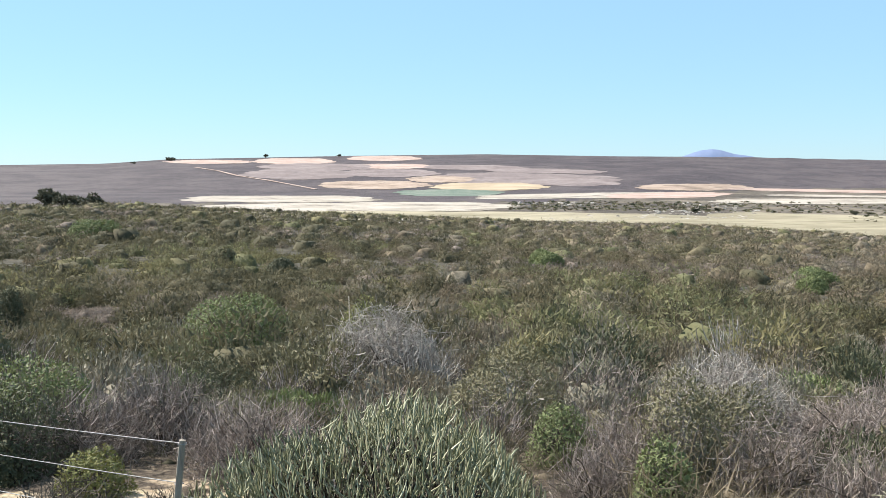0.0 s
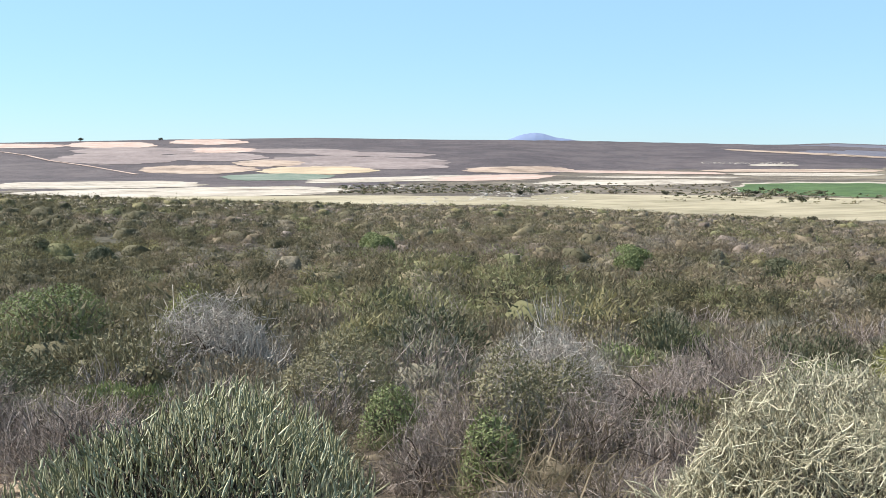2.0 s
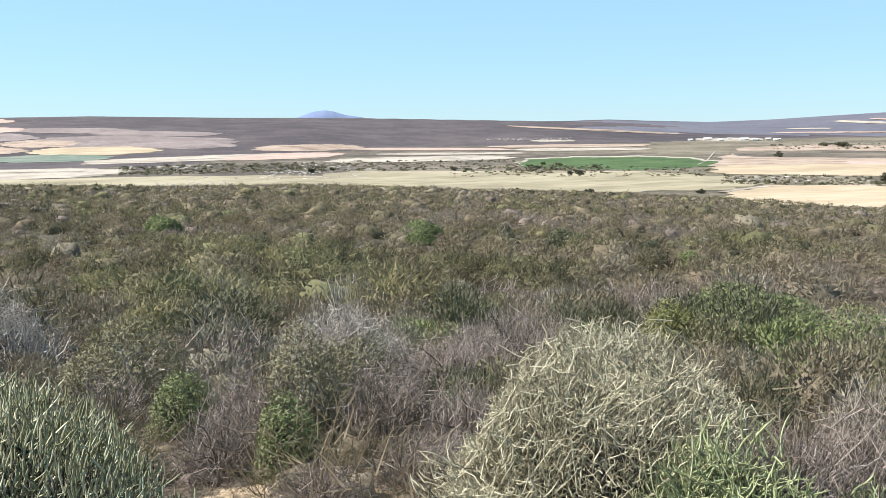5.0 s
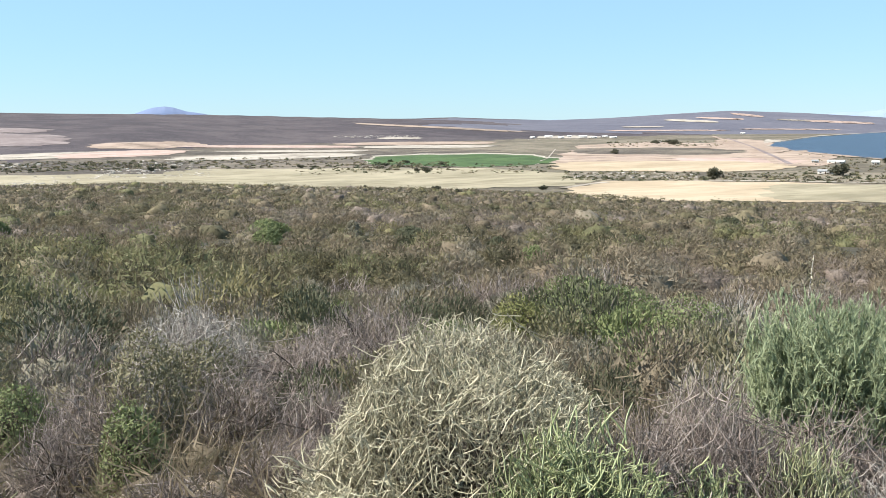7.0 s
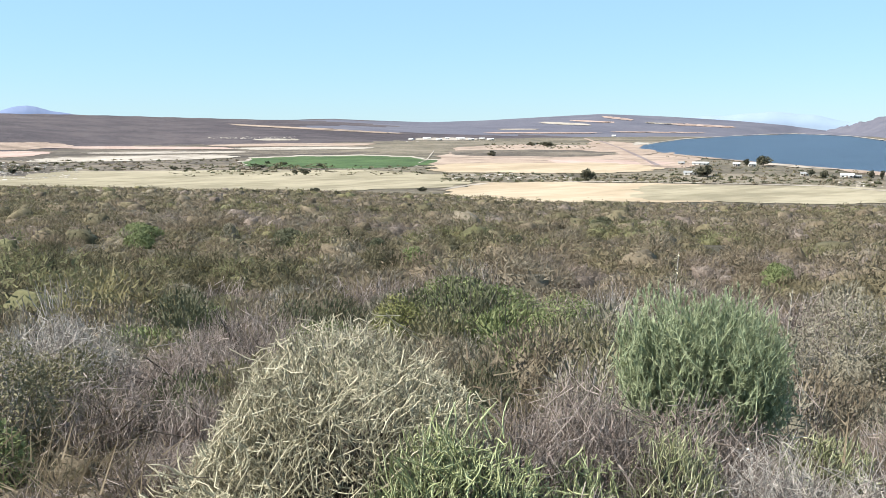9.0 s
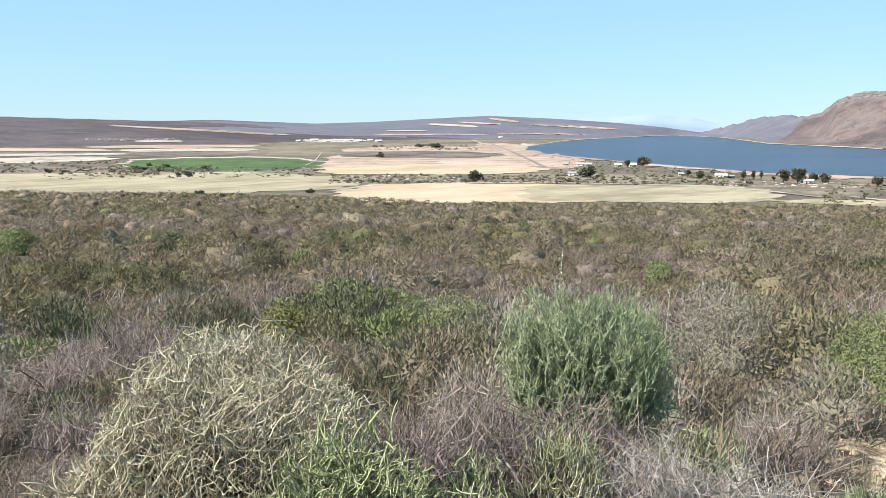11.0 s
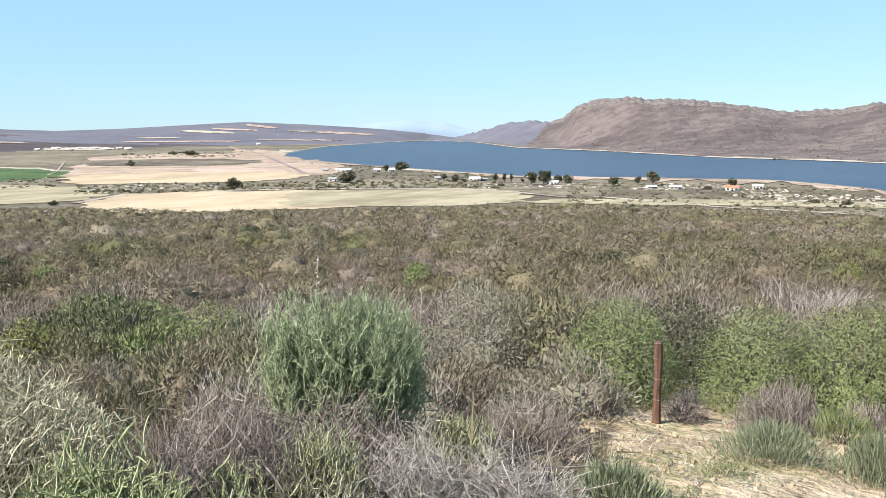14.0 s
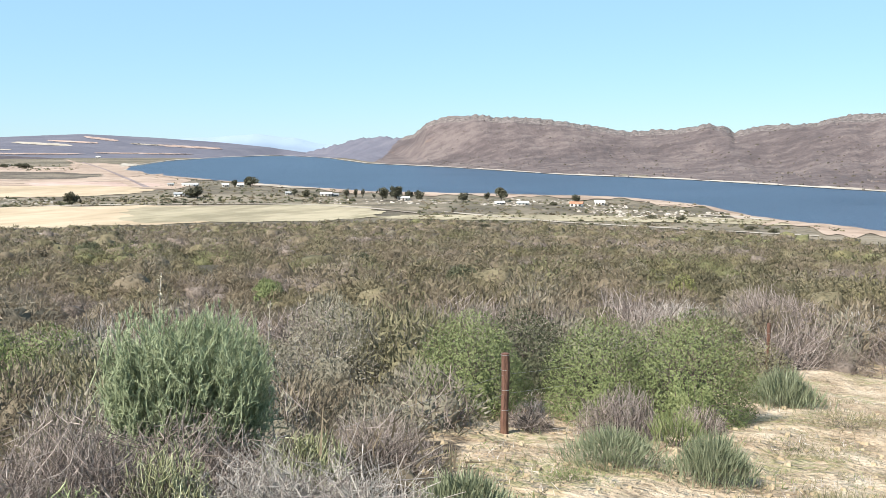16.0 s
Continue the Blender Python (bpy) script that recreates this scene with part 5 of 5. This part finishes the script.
def track(line, width, material, label):
    """A road laid on the ground along points az,el as seen from the standing point."""
    a_, e_ = table(line)
    t = np.linspace(0, len(a_) - 1, 12 * (len(a_) - 1) + 1)
    az, el = np.interp(t, np.arange(len(a_)), a_), np.interp(t, np.arange(len(a_)), e_)
    r = np.array([reach(p, q) for p, q in zip(az, el)])
    c = np.stack([r * np.sin(np.radians(az)), r * np.cos(np.radians(az))], -1)
    side = unit(np.gradient(c, axis=0))[:, ::-1] * [1, -1]
    w = width * (1 + 0.15 * np.sin(t * 5.0))[:, None]
    rows_ = []
    for k in (-0.5, 0.0, 0.5):
        q = c + side * w * k
        rr_ = np.hypot(q[:, 0], q[:, 1])
        z = height(rr_, np.degrees(np.arctan2(q[:, 0], q[:, 1]))) + 0.16 + rr_ * 0.00045 + (0.06 if k == 0 else 0)
        rows_.append(np.column_stack([q, z]))
    ob = mesh_object("dirt_road", np.concatenate(rows_), grid_faces(3, len(t)), material, None, True)
    tagged(ob, label, "road", kind="structure")


track("48.22,-0.84 49.03,-1.14 50.04,-1.58 51.04,-2.01 51.98,-2.44", 9, M_TAN, "sandy farm road running down to the lake")
track("49.02,-0.97 50.37,-1.44 51.70,-2.04 52.53,-2.44", 5, M_MAUVE, "grey track beside the farm road")
track("70.04,-3.95 74.05,-4.26 77.49,-4.52 82.53,-4.70 88.97,-4.87 92.02,-4.92", 4.5, M_STUBBLE, "pale track across the scrub by the lake")
track("46.42,-3.44 52.17,-3.43 57.64,-3.46 61.66,-3.51 65.41,-3.72 68.52,-4.03", 5, M_STUBBLE, "pale sandy verge along the straw field")
track("-14.84,0.08 -13.55,-0.12 -12.41,-0.42 -10.43,-0.73 -7.75,-1.25", 7, M_PINK, "pale dirt road climbing the heath hill")
track("38.11,-2.33 38.63,-2.13 39.08,-1.58", 1.6, M_STUBBLE, "pale track at the rim of the green field")
track("39.49,-3.95 41.22,-3.68 42.25,-3.57", 5, M_STUBBLE, "pale track between two fields")
track("58.33,-2.25 60.99,-2.49 61.84,-2.52", 16, M_STUBBLE, "white sand spit at the lake edge")
track("85.45,-3.89 87.36,-3.94 89.55,-4.10", 9, M_STUBBLE, "white sand bank at the lake edge")

M_WHITEROCK = mat("bleached_rock", three((0.38, 0.33, 0.27), (0.55, 0.49, 0.42), (0.70, 0.64, 0.57)), 0.7, 0.95, 0.5, 3, island=0.4)


def rubble(az0, az1, el0, el1, n, size):
    """Low bleached rocks strewn over a stretch of ground."""
    vs, fs = [], []
    for i in range(n):
        az, el = RNG.uniform(az0, az1), RNG.uniform(el0, el1)
        r = reach(az, el)
        x, y = r * math.sin(radians(az)), r * math.cos(radians(az))
        z = float(height(r, az))
        s = size * RNG.uniform(0.35, 1.1) * np.array([RNG.uniform(0.8, 2.4), RNG.uniform(0.8, 1.6), RNG.uniform(0.25, 0.5)])
        k = 6
        th = np.arange(k) * 2 * math.pi / k + RNG.uniform(0, 1)
        j = RNG.uniform(0.75, 1.2, k)
        lo = np.stack([np.cos(th) * j * s[0], np.sin(th) * j * s[1], 0 * th - 0.1], -1)
        hi = np.stack([np.cos(th) * j * s[0] * 0.6, np.sin(th) * j * s[1] * 0.6, s[2] * RNG.uniform(0.7, 1.3, k)], -1)
        o = len(vs) * (2 * k + 1)
        vs.append(np.concatenate([lo, hi, [[0, 0, s[2] * 1.1]]]) + [x, y, z])
        for a_ in range(k):
            b_ = (a_ + 1) % k
            fs.append((o + a_, o + b_, o + k + b_, o + k + a_))
            fs.append((o + k + a_, o + k + b_, o + 2 * k))
    ob = mesh_object("rock_rubble", np.concatenate(vs), fs, M_WHITEROCK)
    tagged(ob, "bleached low rocks strewn over scrub ground", "rocks", kind="stuff")


rubble(11.95, 18.49, -3.02, -2.43, 170, 1.60)
rubble(5.48, 9.90, -3.39, -3.01, 120, 1.30)
rubble(-3.94, -2.56, -3.33, -3.13, 40, 1.50)
rubble(42.26, 48.09, -5.18, -4.87, 90, 0.90)
rubble(80.52, 87.05, -4.29, -3.69, 170, 1.30)
rubble(72.32, 75.42, -3.54, -3.37, 50, 1.40)
rubble(78.15, 81.18, -3.91, -3.36, 70, 1.20)
rubble(5.86, 14.00, -3.01, -2.77, 60, 1.20)
rubble(14.39, 17.86, -2.40, -1.93, 70, 1.60)
rubble(25.67, 30.95, -0.78, -0.66, 70, 2.00)
rubble(26.35, 30.64, -0.80, -0.70, 50, 2.20)
rubble(40.18, 47.38, -3.30, -2.95, 90, 1.50)
rubble(3.90, 9.24, -2.25, -2.05, 50, 2.00)
rubble(74.01, 78.00, -3.39, -3.12, 60, 1.20)
rubble(62.34, 70.59, -3.48, -3.14, 70, 1.30)
rubble(37.44, 42.24, -1.00, -0.78, 60, 2.20)


def valley_scrub(az0, az1, el0, el1, n, lo, hi):
    blades = 16
    az, el = RNG.uniform(az0, az1, n), RNG.uniform(el0, el1, n)
    r = np.array([reach(p, q) for p, q in zip(az, el)])
    x, y = r * np.sin(np.radians(az)), r * np.cos(np.radians(az))
    z = height(r, az)
    s = RNG.uniform(lo, hi, n) * RNG.uniform(0.5, 1, n)
    d = RNG.normal(size=(n, blades, 3))
    d[..., 2] = np.abs(d[..., 2])
    d = unit(d)
    pos = d * np.stack([s * 1.3, s * 1.3, s * 0.8], -1)[:, None] * (0.5 + 0.5 * RNG.random((n, blades, 1)))
    way = unit(d + RNG.normal(size=d.shape) * 0.5)
    L = 0.8 * s[:, None] * (0.6 + 0.8 * RNG.random((n, blades)))
    pos = pos + np.stack([x, y, z], -1)[:, None] - way * (L * 0.5)[..., None]
    v_, f_ = blades_of(pos.reshape(-1, 3), way.reshape(-1, 3), L.ravel(), (L * 0.8).ravel())
    ob = mesh_object("valley_scrub", v_, f_, [M_DARK_LEAF, M_BROWN_LEAF, M_OLIVE_LEAF], np.repeat(RNG.integers(0, 3, n), blades))
    tagged(ob, "dark low scrub scattered between the fields", "scrub", kind="stuff")


valley_scrub(3.91, 27.68, -2.55, -1.96, 500, 1.2, 3.0)
valley_scrub(3.93, 15.63, -2.49, -2.01, 220, 1.2, 3.0)
valley_scrub(39.49, 64.69, -3.47, -2.94, 700, 0.8, 2.4)
valley_scrub(68.52, 93.43, -4.62, -3.13, 900, 0.7, 1.9)
valley_scrub(53.02, 64.64, -2.89, -1.76, 350, 0.8, 2.2)
valley_scrub(26.34, 32.58, -2.81, -2.27, 120, 1.5, 3.5)
valley_scrub(23.39, 38.80, -3.03, -2.49, 200, 1.0, 2.6)
valley_scrub(42.24, 49.03, -1.45, -1.14, 120, 2.0, 4.0)

M_TREE_LEAF = mat("dusty_tree_leaf", three((0.08, 0.078, 0.048), (0.15, 0.145, 0.095), (0.24, 0.23, 0.16), 0.25, 0.75), 1, island=0.5, rough=0.8, translucent=0.15)
M_TRUNK = mat("tree_bark", three((0.10, 0.075, 0.055), (0.19, 0.15, 0.115), (0.30, 0.25, 0.20)), 3, 0.9, 0.6, 12)


def valley_tree(az, el, tall_px, wide_px, kind):
    """A tree or large bush: tapered trunk, limbs, and a crown of leaf clumps with gaps."""
    r = reach(az, el)
    x, y = r * math.sin(radians(az)), r * math.cos(radians(az))
    h, w = tall_px * PX * r, wide_px * PX * r * 0.5
    words = {"lone": ("tree", "lone spreading gum tree beside a straw field", "tree"), "tall": ("tree", "narrow upright dark tree near the lake", "tree"), "round": ("tree", "rounded dark gum tree near the valley floor", "tree"), "flat": ("large_bush", "low spreading dark bush on the open ground", "bush")}[kind]
    e = new(words[0])
    e.matrix_basis = pose(x, y, float(height(r, az)) - 0.1, 0, 0, RNG.uniform(0, 360))
    tagged(e, words[1], words[2])
    bare = {"lone": 0.12, "tall": 0.10, "round": 0.10, "flat": 0.02}[kind]
    k = 6
    t = np.linspace(0, 1, k)
    trunk = np.stack([0.05 * w * np.sin(t * 4), 0.04 * w * t, t * h * 0.6], -1)[None]
    part("trunk", tubes(trunk, np.linspace(0.035 * h + 0.05, 0.012 * h, k)[None], 6), M_TRUNK, e)
    n = 9
    end = unit(RNG.normal(size=(n, 3)) + [0, 0, 0.7]) * [w * 0.7, w * 0.7, h * 0.35] + [0, 0, h * 0.5]
    start = np.stack([0 * t[:n % 6 + 3][0] + np.zeros(n), np.zeros(n), RNG.uniform(bare * h, h * 0.5, n)], -1)
    u = np.linspace(0, 1, 4)
    part("limb_frame", tubes(start[:, None] * (1 - u)[:, None] + end[:, None] * u[:, None], np.linspace(0.014 * h, 0.005 * h, 4)[None] * np.ones((n, 1)), 4), M_TRUNK, e)
    clumps = 16 if kind != "flat" else 12
    cc = unit(RNG.normal(size=(clumps, 3))) * (RNG.random((clumps, 1)) ** 0.4) * 0.72
    cc = cc * [w, w, h * (0.5 - bare / 2)] + [0, 0, h * (0.5 + bare / 2)]
    m = 70
    d = unit(RNG.normal(size=(clumps, m, 3)))
    cs = RNG.uniform(0.22, 0.42, (clumps, 1, 1)) * np.array([w, w, h * 0.45])
    pos = cc[:, None] + d * cs * (0.6 + 0.4 * RNG.random((clumps, m, 1)))
    pos[..., 2] = np.maximum(pos[..., 2], bare * h + 0.1)
    size = 0.20 * max(min(w, h), 0.6)
    q = clumps * m
    part("crown", blades_of(pos.reshape(q, 3), (d + RNG.normal(size=d.shape) * 0.6).reshape(q, 3), np.full(q, size) * RNG.uniform(0.6, 1.4, q), np.full(q, size * 0.8)), M_TREE_LEAF, e)


valley_tree(48.43, -3.41, 23.0, 32.0, "lone")
valley_tree(57.50, -2.45, 17.0, 12.0, "tall")
valley_tree(58.42, -2.42, 18.0, 30.0, "round")
valley_tree(55.37, -3.04, 19.0, 46.0, "flat")
valley_tree(61.02, -2.97, 14.0, 14.0, "round")
valley_tree(61.70, -3.07, 15.0, 19.0, "round")
valley_tree(62.24, -3.14, 9.0, 12.0, "round")
valley_tree(64.15, -3.07, 18.0, 13.0, "tall")
valley_tree(64.73, -3.07, 17.0, 11.0, "tall")
valley_tree(65.14, -3.07, 17.0, 9.0, "tall")
valley_tree(65.83, -3.10, 9.0, 7.0, "tall")
valley_tree(66.38, -3.24, 25.0, 26.0, "round")
valley_tree(67.13, -3.24, 27.0, 30.0, "round")
valley_tree(67.96, -3.20, 16.0, 19.0, "round")
valley_tree(68.58, -3.23, 19.0, 20.0, "round")
valley_tree(71.28, -3.29, 17.0, 21.0, "round")
valley_tree(72.73, -3.21, 17.0, 13.0, "round")
valley_tree(73.59, -3.27, 26.0, 26.0, "round")
valley_tree(78.08, -3.35, 17.0, 19.0, "round")
valley_tree(76.79, -3.47, 7.0, 16.0, "flat")
valley_tree(82.68, -4.19, 8.0, 34.0, "flat")
valley_tree(84.33, -4.25, 9.0, 26.0, "flat")
valley_tree(88.34, -4.70, 8.0, 28.0, "flat")
valley_tree(89.58, -4.79, 8.0, 26.0, "flat")
valley_tree(71.47, -4.91, 10.0, 28.0, "flat")
valley_tree(72.68, -4.93, 10.0, 20.0, "flat")
valley_tree(73.82, -4.88, 8.0, 18.0, "flat")
valley_tree(77.94, -4.86, 8.0, 20.0, "flat")
valley_tree(27.42, -3.94, 9.0, 15.0, "flat")
valley_tree(28.29, -4.08, 8.0, 18.0, "flat")
valley_tree(31.80, -4.05, 10.0, 19.0, "flat")
valley_tree(29.68, -4.15, 7.0, 16.0, "flat")
valley_tree(38.35, -4.01, 9.0, 18.0, "flat")
valley_tree(33.18, -4.21, 8.0, 16.0, "flat")
valley_tree(31.23, -2.92, 10.0, 22.0, "flat")
valley_tree(30.65, -2.88, 7.0, 16.0, "flat")
valley_tree(23.64, -2.59, 7.0, 18.0, "flat")
valley_tree(28.67, -2.50, 6.0, 16.0, "flat")
valley_tree(30.05, -2.41, 7.0, 10.0, "flat")
valley_tree(32.16, -2.49, 6.0, 14.0, "flat")
valley_tree(15.05, -2.60, 8.0, 16.0, "flat")
valley_tree(16.25, -2.52, 7.0, 12.0, "flat")
valley_tree(-23.01, -2.10, 29.0, 62.0, "flat")
valley_tree(-21.83, -2.12, 23.0, 58.0, "flat")
valley_tree(-20.51, -2.14, 23.0, 44.0, "flat")
valley_tree(46.00, -1.31, 9.0, 38.0, "flat")
valley_tree(44.98, -1.28, 7.0, 24.0, "flat")
valley_tree(42.59, -1.89, 10.0, 16.0, "flat")
valley_tree(-16.27, 0.48, 7.0, 26.0, "flat")
valley_tree(-18.32, 0.31, 4.0, 12.0, "flat")
valley_tree(-10.74, 0.68, 6.0, 10.0, "flat")
valley_tree(-8.06, 0.79, 5.0, 10.0, "flat")
valley_tree(-6.37, 0.75, 4.0, 8.0, "flat")

M_ROOF_PALE = mat("white_roof_sheet", three((0.62, 0.62, 0.60), (0.72, 0.72, 0.70), (0.80, 0.80, 0.78)), 0.6, 0.6, deep=0.72)
M_ROOF_GREY = mat("grey_roof_sheet", three((0.25, 0.25, 0.25), (0.33, 0.33, 0.33), (0.42, 0.42, 0.41)), 0.6, 0.6, deep=0.72)
M_ROOF_RED = mat("terracotta_roof", three((0.34, 0.15, 0.09), (0.42, 0.20, 0.12), (0.50, 0.26, 0.17)), 0.6, 0.8, deep=0.72)
M_PLASTER = mat("white_plaster", three((0.58, 0.55, 0.50), (0.68, 0.65, 0.60), (0.76, 0.73, 0.69)), 0.5, 0.9, deep=0.72)
M_GLASS = mat("dark_window_glass", three((0.02, 0.025, 0.03), (0.03, 0.035, 0.04), (0.04, 0.045, 0.05)), 1, 0.15)
M_DOOR = mat("brown_door", three((0.10, 0.06, 0.035), (0.15, 0.09, 0.055), (0.20, 0.13, 0.08)), 3, 0.6)


def box(x0, x1, y0, y1, z0, z1):
    v = np.array([(x, y, z) for x in (x0, x1) for y in (y0, y1) for z in (z0, z1)], float)
    return v, np.array([(0, 1, 3, 2), (4, 6, 7, 5), (0, 4, 5, 1), (2, 3, 7, 6), (0, 2, 6, 4), (1, 5, 7, 3)])


def farmhouse(az, el, wide_px, tall_px, roof, label):
    r = reach(az, el)
    x, y = r * math.sin(radians(az)), r * math.cos(radians(az))
    w, h = wide_px * PX * r, max(tall_px * PX * r, 2.6)
    d = min(w * 0.6, 9.0)
    wall = h * 0.62
    e = new("farmhouse")
    e.matrix_basis = pose(x, y, float(height(r, az)) - 0.15, 0, 0, -az + RNG.uniform(-25, 25))
    tagged(e, label, "house")
    part("wall", box(-w / 2, w / 2, -d / 2, d / 2, 0, wall), M_PLASTER, e)
    o = 0.35
    v = np.array([(-w / 2 - o, -d / 2 - o, wall + 0.01), (w / 2 + o, -d / 2 - o, wall + 0.01), (w / 2 + o, d / 2 + o, wall + 0.01), (-w / 2 - o, d / 2 + o, wall + 0.01), (-w / 2 - o, 0, h), (w / 2 + o, 0, h)])
    me = mesh_object("roof", v, [(0, 1, 5, 4), (2, 3, 4, 5), (0, 4, 3), (1, 2, 5), (3, 2, 1, 0)], roof, None, False, e)
    part("door", box(-0.45, 0.45, -d / 2 - 0.05, -d / 2 + 0.02, 0.1, min(2.1, wall - 0.1)), M_DOOR, e)
    for k in (-0.32, 0.3):
        win = part("window", box(w * k - 0.6, w * k + 0.6, -d / 2 - 0.03, -d / 2 + 0.02, wall * 0.40, wall * 0.83), M_DOOR, e)
        part("pane", box(w * k - 0.5, w * k + 0.5, -d / 2 - 0.05, -d / 2 - 0.02, wall * 0.45, wall * 0.79), M_GLASS, win)


farmhouse(54.45, -2.97, 24.0, 8.0, M_ROOF_GREY, "low white farmhouse under a spreading tree")
farmhouse(54.96, -2.37, 26.0, 6.0, M_ROOF_PALE, "low pale cottage near the lake shore")
farmhouse(56.98, -2.42, 11.0, 7.0, M_ROOF_PALE, "small white cottage beside a tall tree")
farmhouse(57.83, -2.42, 12.0, 7.0, M_ROOF_PALE, "small white cottage beside a round tree")
farmhouse(53.86, -2.36, 10.0, 6.0, M_ROOF_GREY, "small grey-roofed cottage near the lake")
farmhouse(60.70, -2.92, 12.0, 7.0, M_ROOF_GREY, "small grey-roofed cottage near the shore")
farmhouse(62.94, -3.00, 20.0, 8.0, M_ROOF_PALE, "low white cottage among shore trees")
farmhouse(67.64, -3.24, 20.0, 8.0, M_ROOF_PALE, "white-roofed cottage between round trees")
farmhouse(63.49, -3.00, 10.0, 6.0, M_ROOF_GREY, "small grey-roofed outbuilding beside a cottage")
farmhouse(78.17, -3.54, 22.0, 10.0, M_ROOF_RED, "terracotta-roofed house beside a round tree")
farmhouse(79.56, -3.42, 17.0, 9.0, M_ROOF_PALE, "low white house beside the lake")
farmhouse(74.92, -3.47, 20.0, 5.0, M_ROOF_PALE, "long low white farm shed")
farmhouse(73.51, -3.45, 16.0, 5.0, M_ROOF_PALE, "low white farm shed")
for az, el, wide, tall in ((37.7, -0.91, 8, 3.5), (38.65, -0.88, 13, 4.5), (39.4, -0.93, 9, 4), (39.9, -0.86, 7, 3.5), (40.7, -0.90, 14, 4.5), (41.35, -0.93, 10, 4), (42.0, -0.88, 9, 3.5), (42.5, -0.93, 11, 4), (45.18, -1.21, 8, 4), (49.9, -0.72, 7, 3.5)):
    farmhouse(az, el, wide, tall, M_ROOF_PALE, "far white-roofed farm building on the plain")


# ---- fence ----
M_POST = mat("weathered_wood", three((0.34, 0.29, 0.23), (0.52, 0.45, 0.36), (0.68, 0.60, 0.50)), 9, 0.9, 0.6, 50, stretch=(4, 4, 0.5))
M_RUST = mat("rusty_brown_wood", three((0.12, 0.065, 0.045), (0.20, 0.105, 0.075), (0.29, 0.16, 0.11)), 9, 0.85, 0.6, 50, stretch=(4, 4, 0.5))
M_WIRE = mat("galvanised_wire", three((0.30, 0.29, 0.28), (0.42, 0.41, 0.40), (0.55, 0.54, 0.52)), 20, 0.5)


def fence_post(x, y, tall, rad, material, lean, label):
    z = float(ground_z(np.array(x), np.array(y)))
    t = np.linspace(0, 1, 9)
    p = np.stack([lean * t, 0.006 * np.sin(t * 6), t * (tall + 0.15) - 0.15], -1)[None]
    e = new("fence_post")
    e.matrix_basis = pose(x, y, z)
    tagged(e, label, "post", "fence posts")
    v, f = tubes(p, (rad * (1 + 0.06 * np.sin(t * 9)))[None], 8)
    top = np.concatenate([v, p[0, -1:] + [[0, 0, rad * 0.25]]])
    f = np.concatenate([f, np.array([(64 + i, 64 + (i + 1) % 8, 72, 72) for i in range(8)])])
    pole = mesh_object("pole", top, [tuple(dict.fromkeys(q)) for q in f.tolist()], material, None, False, e)
    for hgt in (0.30, 0.55, 0.80, 0.985):
        u = np.linspace(0, 2 * math.pi, 10)
        loop = np.stack([lean * hgt + np.cos(u) * (rad + 0.004), np.sin(u) * (rad + 0.004), hgt * tall + 0 * u], -1)[None]
        part("wire_tie", tubes(loop, np.full((1, 10), 0.0022), 4), M_WIRE, pole)
    return Vector((x + lean, y, z)), tall


POSTS = [
    fence_post(-7.5, 9.5, 1.4, 0.022, M_POST, 0.02, "thin weathered grey wooden fence post"),
    fence_post(-1.335, 4.24, 1.03, 0.0155, M_POST, 0.125, "thin leaning weathered grey fence post with wires"),
    fence_post(9.85, 2.66, 0.92, 0.046, M_RUST, -0.03, "reddish-brown weathered fence post on bare sand"),
    fence_post(19.5, 0.0, 1.0, 0.035, M_RUST, 0.0, "reddish-brown fence post far along the wire"),
]
for k, levels in ((0, (0.35, 0.6, 0.8, 0.985)), (1, (0.5, 0.74)), (2, (0.5, 0.74))):
    (a_, ta), (b_, tb) = POSTS[k], POSTS[k + 1]
    for hgt in levels:
        t = np.linspace(0, 1, 40)
        n = np.array([a_.x, a_.y, a_.z + hgt * ta])
        m = np.array([b_.x, b_.y, b_.z + hgt * tb])
        p = n + (m - n) * t[:, None]
        p[:, 2] -= 0.05 * 4 * t * (1 - t)
        ob = mesh_object("fence_wire", *tubes(p[None], np.full((1, 40), 0.0026 if k == 0 else 0.0016), 4), M_WIRE)
        tagged(ob, "taut thin galvanised wire between fence posts", "wire", "fence wires")
